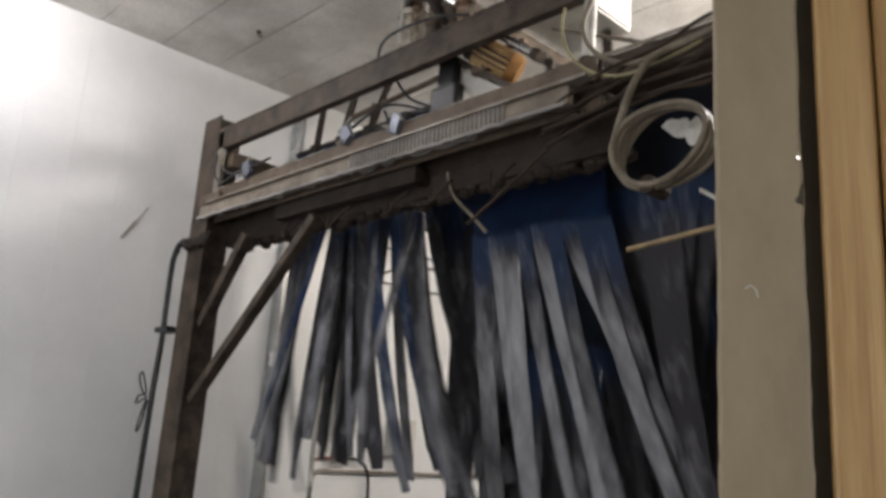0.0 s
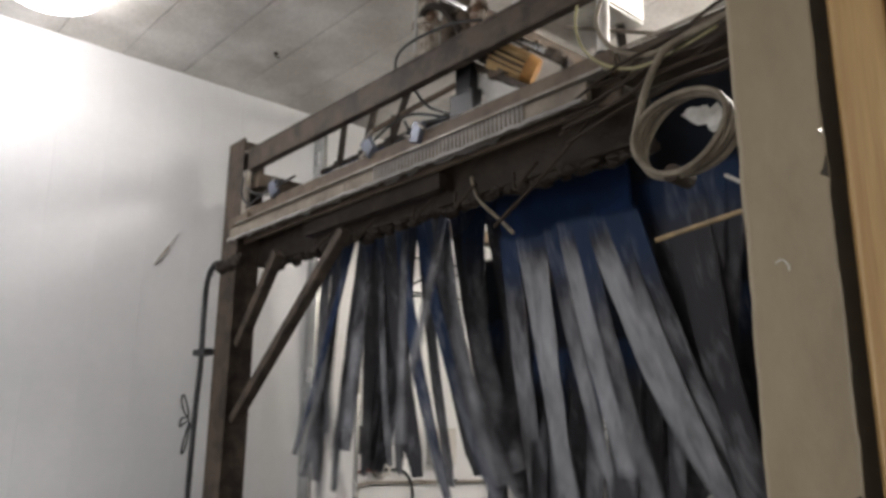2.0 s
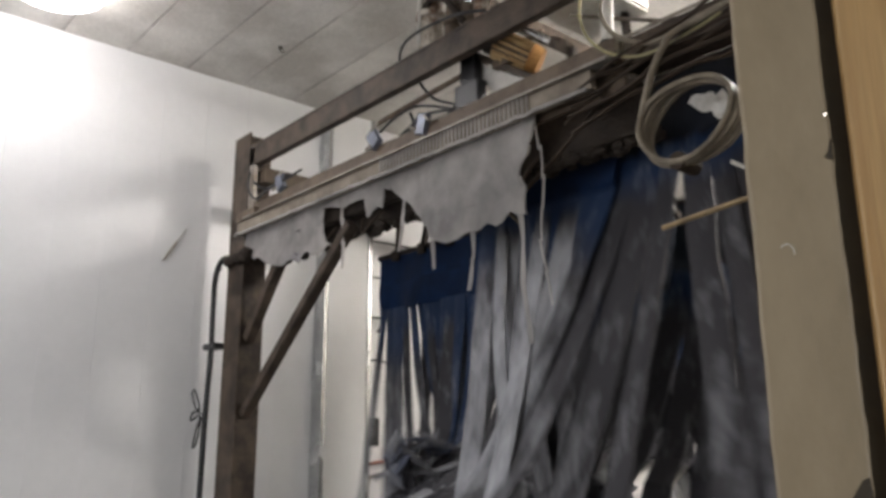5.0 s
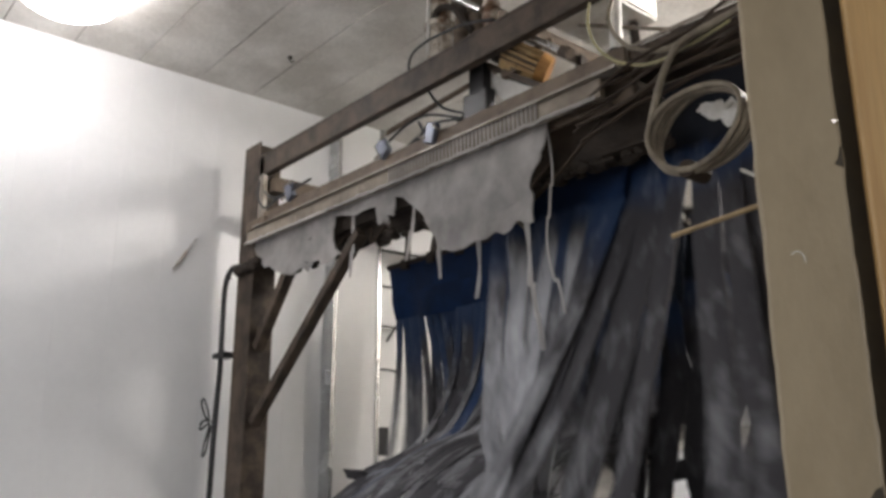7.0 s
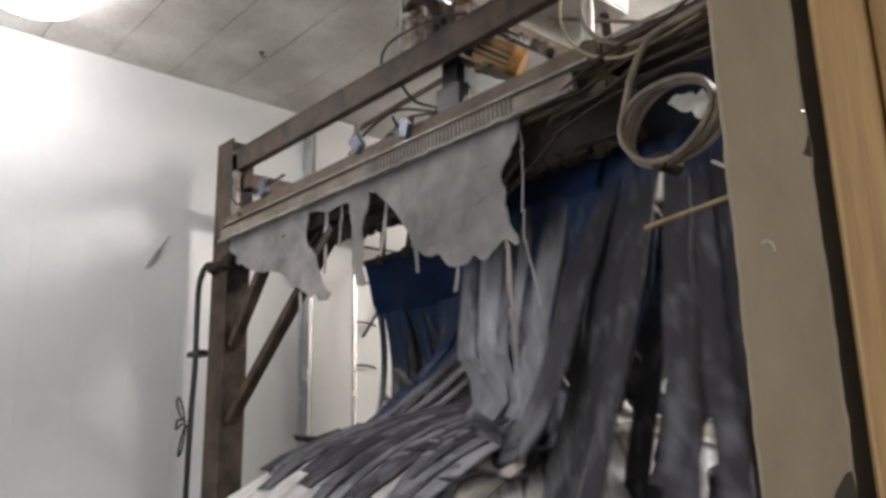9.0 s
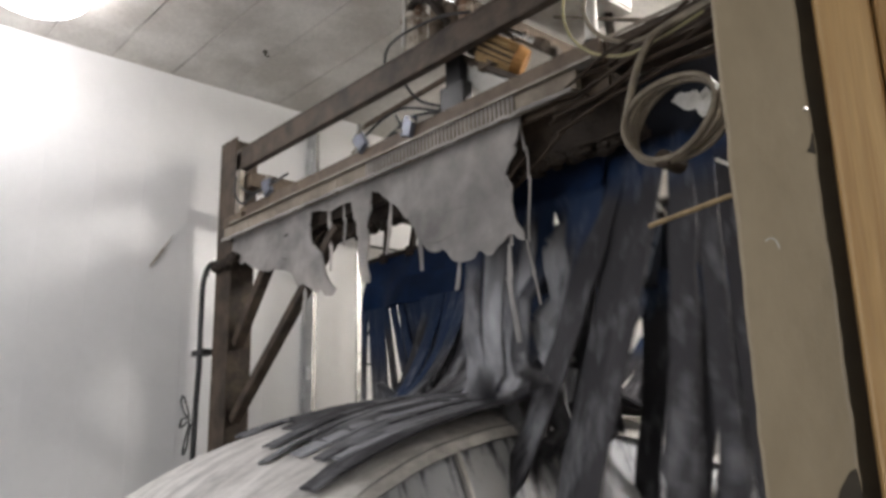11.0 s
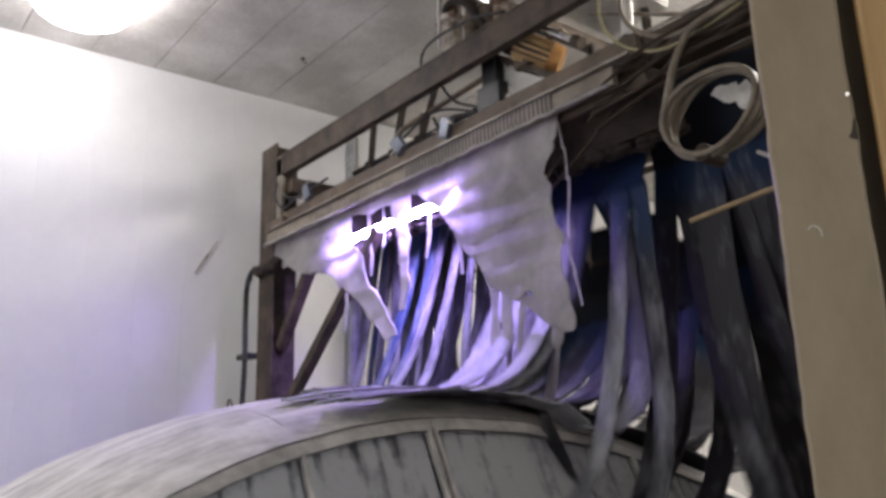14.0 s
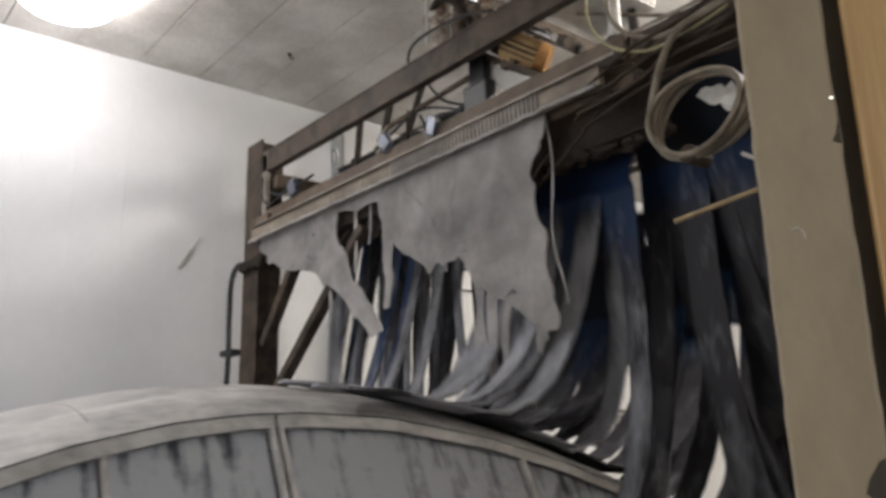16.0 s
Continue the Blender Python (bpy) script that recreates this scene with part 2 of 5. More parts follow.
def link(name, bm, mat, smooth=False):
    bmesh.ops.recalc_face_normals(bm, faces=bm.faces)
    me = bpy.data.meshes.new(name)
    bm.to_mesh(me)
    bm.free()
    me.materials.append(mat)
    if smooth:
        me.shade_smooth()
    return new(name, me)


def part(name, bm, mat, parent, label="", smooth=False):
    ob = link(name, bm, mat, smooth)
    ob.parent = parent
    return tagged(ob, label) if label else ob


def thing(name, label, category, group="", at=(0, 0, 0)):
    ob = new(name)
    ob.location = at
    return tagged(ob, label, category, group)


def structure(name, mat, *boxes, bevel=0.0):
    bm = bmesh.new()
    for b in boxes:
        box(bm, *b, bevel)
    return tagged(link(name, bm, mat), kind="structure")


# ---- the large structure ----
WALL, CEIL = -4.97, 3.85
structure("floor", M_FLOOR, (-9, 6, -8, 16, -0.2, 0))
bm = bmesh.new()
box(bm, -6.0, 4.0, -6, 12, CEIL + 0.02, CEIL + 0.15)
yy = 1.59 - 0.4 * 19
while yy < 12:
    box(bm, WALL - 0.2, 3.0, yy + 0.004, yy + 0.396, CEIL, CEIL + 0.03, 0.003)
    yy += 0.4
tagged(link("ceiling", bm, M_CEIL), kind="structure")
wall = structure("wall_west", M_PVC, (WALL - 0.25, WALL - 0.012, -6, 3.06, 0, CEIL))
bm = bmesh.new()
box(bm, WALL - 0.012, WALL, -0.1498, 0.1498, 0, CEIL, 0.0008)
panel_mesh = None
for i in range(30):
    yy = 3.06 - 0.15 - 0.3 * i
    if panel_mesh is None:
        ob = part("wall_panel", bm, M_PVC, wall)
        panel_mesh = ob.data
    else:
        ob = new("wall_panel", panel_mesh)
        ob.parent = wall
    ob.location = (0, yy, 0)
# unseen south wall; its opening is added to go with the fill
structure("wall_south", M_PVC, (-5.3, -4.6, -6.2, -6, 0, CEIL), (-1.0, 3.2, -6.2, -6, 0, CEIL), (-4.6, -1.0, -6.2, -6, 3.15, CEIL))
structure("wall_north", M_PVC, (-5.6, 3.2, 9.5, 9.7, 0, CEIL))
structure("wall_west_far", M_PVC, (-5.35, WALL - 0.03, 3.46, 9.5, 0, CEIL))
# unseen closing wall; the opening beside the side fill is invented
structure("wall_lobby", M_CREAM, (2.4, 2.6, -6, -1.2, 0, CEIL), (2.4, 2.6, 1.0, 9.5, 0, CEIL), (2.4, 2.6, -1.2, 1.0, 0, 0.95), (2.4, 2.6, -1.2, 1.0, 2.25, CEIL))
structure("wall_east", M_CREAM, (-0.56, -0.38, 1.25, 9.5, 0, CEIL), (-0.56, -0.38, -6, -1.6, 0, CEIL), (-0.56, -0.38, -1.6, 1.25, 2.9, CEIL))


# ---- ceiling lamp ----
def ceiling_lamp(x, y, sx, sy):
    t = thing("ceiling_lamp", "square white ceiling lamp with a glowing diffuser", "lamp", "ceiling lamps", (x, y, CEIL))
    bm = bmesh.new()
    box(bm, -sx / 2 - 0.03, sx / 2 + 0.03, -sy / 2 - 0.03, sy / 2 + 0.03, -0.06, 0, 0.01)
    part("housing", bm, M_WHITE, t)
    bm = bmesh.new()
    box(bm, -sx / 2, sx / 2, -sy / 2, sy / 2, -0.085, -0.06, 0.008)
    part("diffuser", bm, M_LAMP2, t)


def globe_lamp_or_fill(x, y, z, lit):
    t = thing("globe_lamp_or_fill", "glowing white globe on a short ceiling stem, lamp or hidden fill light", "lamp", "globe lamps", (x, y, z))
    bm = bmesh.new()
    bmesh.ops.create_uvsphere(bm, u_segments=28, v_segments=16, radius=0.26, matrix=Matrix.Diagonal((1, 1, 0.40, 1)))
    part("globe", bm, lit, t, smooth=True)
    bm = bmesh.new()
    rod(bm, (0, 0, 0.09), (0, 0, CEIL - z), 0.03, 14)
    rod(bm, (0, 0, CEIL - z - 0.03), (0, 0, CEIL - z), 0.07, 18)
    part("stem", bm, M_WHITE, t)


globe_lamp_or_fill(-4.22, 0.955, 3.735, M_LAMP)
ceiling_lamp(-3.2, -2.2, 0.5, 0.5)
# a dark ceiling spot; the plate and hook shape is invented
hook = thing("ceiling_spot", "small dark spot on the ceiling boards, built as plate and hook", "hook", "", (-4.287, 2.314, CEIL))
bm = bmesh.new()
rod(bm, (0, 0, -0.012), (0, 0, 0), 0.014, 12)
part("plate", bm, M_GAP, hook)
bm = bmesh.new()
tube(bm, [(0, 0, -0.01), (0.002, 0, -0.03), (0.02, 0.01, -0.042), (0.03, 0.012, -0.035)], 0.004)
part("hook", bm, M_GAP, hook)
# two fill globes added out of sight to brighten wall, column and ceiling
globe_lamp_or_fill(-0.95, 3.7, 3.56, M_CURTAIN_FILL)
globe_lamp_or_fill(-1.3, 6.8, 3.45, M_FAR_FILL)


# ---- door frame beside the camera ----
def door_post():
    a = Vector((-0.469, 0.883, 0)).normalized() * 1.2
    right = Vector((0.883, 0.469, 0)).normalized()
    back = Vector((-0.469, 0.883, 0)).normalized()
    t = thing("door_frame", "beige painted timber door post with a pine casing and dark gap", "door frame")
    t.matrix_basis = Matrix(((right.x, back.x, 0, a.x), (right.y, back.y, 0, a.y), (0, 0, 1, 0), (0, 0, 0, 1)))
    for nm, x0, x1, y0, mat, lab, rag in (("post", 0, 0.116, 0, M_WOOD, "", 0.0045), ("casing", 0.139, 0.212, -0.006, M_PINE, "varnished pine casing", 0.0008), ("casing", 0.2145, 0.5, -0.02, M_PINE2, "darker pine board", 0.0)):
        bm = bmesh.new()
        prev = None
        for k in range(146):
            z = 0.02 * k
            da = rag * 0.6 * noise.noise((z * 7, x0 * 9, 1.1)) + rag * 0.5 * noise.noise((z * 31, x0 * 9, 2.2))
            db = rag * 1.3 * noise.noise((z * 5, x1 * 9, 5.1)) + rag * 0.7 * noise.noise((z * 33, x1 * 9, 6.2))
            a_, b_, c = x0 + da, x1 + db, 0.005
            ring = [bm.verts.new((x, y, z)) for x, y in ((a_, 0.13), (a_, y0 + c), (a_ + c * 0.3, y0 + c * 0.3), (a_ + c, y0), (b_ - c, y0), (b_ - c * 0.3, y0 + c * 0.3), (b_, y0 + c), (b_, 0.13))]
            if prev:
                for i in range(8):
                    bm.faces.new((prev[i], prev[(i + 1) % 8], ring[(i + 1) % 8], ring[i]))
            prev = ring
        bm.faces.new(prev)
        part(nm, bm, mat, t, lab)
    bm = bmesh.new()
    box(bm, 0.112, 0.145, 0.022, 0.12, 0, 2.9)
    part("gap_strip", bm, M_GAP, t, "dark recessed strip")
    bm = bmesh.new()
    rod(bm, (0.1105, -0.003, 1.811), (0.1105, 0.01, 1.811), 0.003, 8)
    part("nail", bm, M_ALU, t, "bright nail head")
    for nm, pts, lab in (("knot", [(0.084, 1.272), (0.090, 1.290), (0.097, 1.301), (0.104, 1.312), (0.112, 1.316), (0.1145, 1.295), (0.1145, 1.262), (0.100, 1.258)], "dark rotten corner of the post"),
                         ("chip", [(0.104, 1.748), (0.109, 1.756), (0.113, 1.772), (0.1155, 1.775), (0.1155, 1.742), (0.110, 1.744)], "dark chip in the paint")):
        bm = bmesh.new()
        rims = [[bm.verts.new((x, y, z)) for x, z in pts] for y in (-0.0012, 0.004)]
        for k in range(len(pts)):
            j = (k + 1) % len(pts)
            bm.faces.new((rims[0][k], rims[0][j], rims[1][j], rims[1][k]))
        bm.faces.new(rims[0])
        part(nm, bm, M_GAP, t, lab)
    bm = bmesh.new()
    tube(bm, [(0.036, -0.0004, 1.624), (0.044, -0.0006, 1.628), (0.051, -0.0005, 1.622), (0.053, -0.0002, 1.612)], 0.0009, 6)
    part("scratch", bm, M_CREAM, t, "pale curved scratch in the paint")


door_post()


# ---- wall column and far wall fittings ----
def wall_column():
    t = thing("wall_column", "white boxed wall column with bright aluminium edge strips", "column")
    bm = bmesh.new()
    box(bm, WALL - 0.2, WALL + 0.11, 3.10, 3.44, 0, CEIL - 0.02, 0.004)
    part("casing", bm, M_PVC, t)
    for yy, w in ((3.075, 0.03), (3.455, 0.03)):
        bm = bmesh.new()
        box(bm, WALL - 0.05, WALL + 0.125, yy - w / 2, yy + w / 2, 0, CEIL - 0.02, 0.003)
        part("edge_strip", bm, M_ALU, t, "bright aluminium strip")


wall_column()


# ---- foam arch ----
GY = 2.2


def foam_arch():
    t = thing("foam_arch", "grimy dark steel arch over the car lane with a foam trough", "wash arch")
    for x0, x1 in ((-4.60, -4.40), (-1.02, -0.84)):
        bm = bmesh.new()
        box(bm, x0, x1 - 0.015, GY + 0.015, GY + 0.16, 0, 3.26, 0.006)
        part("post", bm, M_STEEL, t)
        bm = bmesh.new()
        box(bm, x0, x1, GY, GY + 0.013, 0, 3.275, 0.003)
        part("post_flange", bm, M_STEEL, t)
    bm = bmesh.new()
    box(bm, -4.4, -1.02, GY + 0.002, GY + 0.05, 3.04, 3.164, 0.006)
    box(bm, -4.4, -1.02, GY + 0.002, GY + 0.12, 3.164, 3.18, 0.003)
    part("top_beam", bm, M_STEEL, t)
    bm = bmesh.new()
    box(bm, -4.395, -4.33, GY + 0.002, GY + 0.03, 2.70, 3.17, 0.004)
    part("end_bracket", bm, M_GALV, t, "dull galvanised end bracket")
    bm = bmesh.new()
    box(bm, -4.47, -4.24, GY - 0.03, GY + 0.0, 2.69, 2.75, 0.004)
    part("end_shelf", bm, M_RUST, t)
    # arm towards the wall, seen between the beams
    bm = bmesh.new()
    beam(bm, (-4.34, GY + 0.05, 2.98), (-4.34, 4.5, 2.98), 0.11, 0.09)
    part("side_rail", bm, M_RUST, t, "grimy side rail running along the lane")
    bm = bmesh.new()
    box(bm, -4.32, -1.62, GY + 0.003, GY + 0.03, 2.70, 2.79, 0.004)
    part("trough_plate", bm, M_RUST, t, "grimy brown trough plate")
    bm = bmesh.new()
    box(bm, -4.35, -1.62, GY - 0.05, GY + 0.004, 2.688, 2.7, 0.002)
    part("trough_edge", bm, M_GALV, t, "worn pale steel edge")
    for i in range(9):
        x0 = -4.45 + i * 0.305
        bm = bmesh.new()
        box(bm, x0, x0 + 0.302, GY - 0.03, GY + 0.001, 2.612 + random.uniform(-0.004, 0.004), 2.685, 0.004)
        part("trough_lip", bm, M_SCALE, t, "lime-crusted trough lip")
    bm = bmesh.new()
    for v, (x, z) in enumerate([(-4.47 + 0.02 * k, 2.606 + 0.008 * noise.noise((k * 0.35, 0, 0))) for k in range(138)]):
        if v < 137:
            box(bm, x, x + 0.0202, GY - 0.037, GY - 0.03, z, z + 0.014)
    part("drip_edge", bm, M_FOAM, t, "white crusted drip edge")
    bm = bmesh.new()
    box(bm, -4.45, -1.62, GY + 0.048, GY + 0.062, 2.60, 2.79)
    part("trough_back", bm, M_RUST, t)
    bm = bmesh.new()
    box(bm, -4.42, -1.62, GY + 0.15, GY + 0.25, 2.47, 2.66, 0.01)
    for k in range(128):
        x = -4.4 + k * 0.022
        bmesh.ops.create_icosphere(bm, subdivisions=1, radius=0.016 + 0.016 * random.random(), matrix=Matrix.Translation((x, GY + 0.19 + random.uniform(-0.04, 0.04), 2.462 + random.uniform(-0.015, 0.01))) @ Matrix.Diagonal((1.8, 1, 0.9, 1)))
    part("under_rail", bm, M_SLUDGE, t, "dark slimy rail under the trough")
    bm = bmesh.new()
    beam(bm, (-4.40, GY + 0.06, 1.545), (-3.345, GY + 0.06, 2.47), 0.06, 0.055)
    part("brace", bm, M_STEEL, t)
    bm = bmesh.new()
    beam(bm, (-4.40, GY + 0.06, 1.98), (-4.0, GY + 0.06, 2.47), 0.06, 0.06)
    part("brace", bm, M_STEEL, t)
    # comb of dried drips on the right half of the lip
    for k in range(40):
        x = -2.98 + k * 0.0245
        bm = bmesh.new()
        rod(bm, (x, GY - 0.033, 2.695), (x + 0.004, GY - 0.035, 2.615 - 0.02 * random.random()), 0.0065, 6, 0.003)
        part("drip", bm, M_FOAM, t)
    return t


foam_arch()


def arch_fittings():
    # electric motor on its plate
    t = thing("electric_motor", "small yellow-brown finned electric motor on a bracket plate", "motor")
    c, ax = Vector((-2.285, GY + 0.17, 3.052)), Vector((0.62, 0.62, -0.47)).normalized()
    # body coloured darker than the fins, so the gaps read as shade
    bm = bmesh.new()
    rod(bm, c - ax * 0.085, c + ax * 0.085, 0.052, 20)
    part("body", bm, M_RUST, t)
    side = ax.cross(Vector((0, 1, 0))).normalized()
    other = ax.cross(side)
    for k in range(14):
        a = 2 * math.pi * k / 14
        o = side * math.cos(a) + other * math.sin(a)
        bm = bmesh.new()
        for r in (0.053, 0.064):
            rod(bm, c - ax * 0.08 + o * r, c + ax * 0.08 + o * r, 0.006, 6)
        part("fin", bm, M_MOTOR, t)
    bm = bmesh.new()
    rod(bm, c + ax * 0.085, c + ax * 0.135, 0.072, 20, 0.062)
    part("end_cap", bm, M_CAP, t, "orange-brown end cap")
    bm = bmesh.new()
    rod(bm, c - ax * 0.12, c - ax * 0.085, 0.06, 20)
    part("flange", bm, M_SLUDGE, t, "dark drive flange")
    bm = bmesh.new()
    box(bm, -2.38, -2.28, GY + 0.13, GY + 0.20, 2.985, 3.025, 0.006)
    part("foot", bm, M_RUST, t)
    t = thing("mounting_plate", "dark steel mounting plate with a pale sheet under it", "bracket")
    bm = bmesh.new()
    beam(bm, Vector((-2.60, GY + 0.16, 3.175)), Vector((-2.15, GY + 0.18, 2.865)), 0.07, 0.028, 0.004)
    part("plate", bm, M_STEEL, t)
    bm = bmesh.new()
    rod(bm, (-2.615, GY + 0.13, 3.186), (-2.585, GY + 0.13, 3.165), 0.016, 10)
    part("bolt", bm, M_ALU, t, "bright bolt head")
    bm = bmesh.new()
    pts = [(-2.53, 3.095), (-2.19, 2.87), (-2.34, 2.845), (-2.48, 2.975)]
    slab(bm, *[[[Vector((pts[0][0], yy, pts[0][1])), Vector((pts[1][0], yy, pts[1][1]))], [Vector((pts[3][0], yy, pts[3][1])), Vector((pts[2][0], yy, pts[2][1]))]] for yy in (GY + 0.165, GY + 0.172)])
    part("sheet", bm, M_WHITE, t, "pale scuffed sheet")
    # black junction box
    t = thing("junction_box", "black plastic junction box with cables above the trough", "junction box")
    bm = bmesh.new()
    box(bm, -2.60, -2.44, GY + 0.10, GY + 0.16, 2.81, 2.965, 0.012)
    box(bm, -2.57, -2.47, GY + 0.11, GY + 0.16, 2.96, 3.10, 0.008)
    part("body", bm, M_BLACK, t)
    bm = bmesh.new()
    box(bm, -2.45, -2.33, GY + 0.10, GY + 0.15, 2.80, 2.85, 0.012)
    part("gland", bm, M_BLACK, t)
    # grey-blue clips on the plate
    for x, z, tilt in ((-2.69, 2.79, 20), (-3.07, 2.83, -35), (-3.98, 2.84, -20)):
        t = thing("pipe_clip", "small grey-blue metal clip on the trough plate", "clip", "clips on the trough")
        t.matrix_basis = pose(x, GY - 0.005, z, 0, tilt, 0)
        bm = bmesh.new()
        box(bm, -0.035, 0.035, -0.02, 0.012, -0.055, 0.045, 0.008)
        part("body", bm, M_PURPLE, t)
        for a, b in (((-0.02, -0.02, -0.03), (-0.06, -0.03, -0.03)), ((0.02, -0.02, 0.03), (0.08, -0.03, 0.01))):
            bm = bmesh.new()
            rod(bm, a, b, 0.007)
            part("screw", bm, M_GALV, t)
    # valve cluster above the beam
    t = thing("valve_cluster", "grimy white and brown valve bodies on top of the beam", "valve")
    for x, y, z, r, h, m in ((-2.73, 0.07, 3.18, 0.062, 0.34, M_VALVE), (-2.60, 0.10, 3.18, 0.040, 0.20, M_RUST), (-2.50, 0.12, 3.18, 0.05, 0.34, M_RUST), (-2.40, 0.10, 3.18, 0.035, 0.30, M_VALVE)):
        bm = bmesh.new()
        rod(bm, (x, GY + y, z), (x - 0.01, GY + y, z + h * 0.3), r * 0.8, 16, r)
        rod(bm, (x - 0.01, GY + y, z + h * 0.3), (x, GY + y, z + h), r, 16, r * 0.9)
        rod(bm, (x, GY + y, z + h * 0.5), (x, GY + y, z + h * 0.58), r * 1.18, 16)
        part("valve_body", bm, m, t)
    bm = bmesh.new()
    tube(bm, [(-2.73, GY + 0.03, 3.36), (-2.68, GY + 0.02, 3.42), (-2.60, GY + 0.04, 3.40), (-2.54, GY + 0.05, 3.32), (-2.50, GY + 0.08, 3.25)], 0.018)
    part("elbow", bm, M_SLUDGE, t, "dark bent pipe between the valves")
    bm = bmesh.new()
    rod(bm, (-2.60, GY + 0.06, 3.46), (-2.42, GY + 0.06, 3.315), 0.017, 12)
    part("pipe", bm, M_ALU, t, "bright metal pipe")
    bm = bmesh.new()
    rod(bm, (-2.735, GY + 0.0, 3.20), (-2.725, GY + 0.0, 3.50), 0.009, 8)
    part("tube", bm, M_WHITE, t, "thin white tube")
    # white cabinet on the ceiling side
    t = thing("wall_cabinet", "cream metal control cabinet above the arch", "cabinet")
    bm = bmesh.new()
    box(bm, -2.2, -1.87, GY + 0.1, GY + 0.6, 3.215, 3.8, 0.006)
    part("body", bm, M_WHITE, t)
    bm = bmesh.new()
    box(bm, -1.869, -1.86, GY + 0.11, GY + 0.59, 3.225, 3.79, 0.003)
    part("door", bm, M_CREAM, t)
    # rods crossing above the trough
    for a, b, r, m in (((-2.22, GY + 0.1, 3.13), (-1.99, GY + 0.1, 2.95), 0.013, M_ALU), ((-2.06, GY + 0.3, 3.17), (-1.6, GY + 0.3, 2.95), 0.009, M_GALV)):
        t = thing("steel_rod", "thin bright steel rod fixed above the trough", "rod", "rods above the trough")
        bm = bmesh.new()
        rod(bm, a, b, r)
        part("rod", bm, m, t)
        bm = bmesh.new()
        rod(bm, Vector(b), Vector(b) + (Vector(b) - Vector(a)).normalized() * 0.05, r * 2)
        part("end_nut", bm, M_STEEL, t)
    # upright clear tube with a dark fitting
    t = thing("upright_tube", "clear upright sight tube with a dark fitting", "tube")
    bm = bmesh.new()
    rod(bm, (-1.685, GY + 0.05, 2.80), (-1.672, GY + 0.05, 3.25), 0.024, 14)
    part("tube", bm, M_WHITE, t, smooth=False)
    bm = bmesh.new()
    rod(bm, (-1.688, GY + 0.05, 2.70), (-1.686, GY + 0.05, 2.81), 0.03, 14)
    rod(bm, (-1.75, GY + 0.05, 2.72), (-1.63, GY + 0.05, 2.75), 0.022, 14)
    part("fitting", bm, M_BLACK, t)
    # far longitudinal beam at right
    t = thing("header_beam", "dark grimy header beam behind the arch", "beam")
    bm = bmesh.new()
    box(bm, -1.75, -0.9, GY + 0.2, GY + 0.36, 2.775, 2.885, 0.008)
    part("beam", bm, M_STEEL, t)
    bm = bmesh.new()
    box(bm, -1.75, -0.9, GY + 0.19, GY + 0.2, 2.885, 2.897, 0.002)
    part("edge", bm, M_GALV, t)


arch_fittings()


def hose(name, label, pts, r, mat, group=""):
    bm = bmesh.new()
    tube(bm, pts, r)
    return tagged(link(name, bm, mat, True), label, "hose", group)


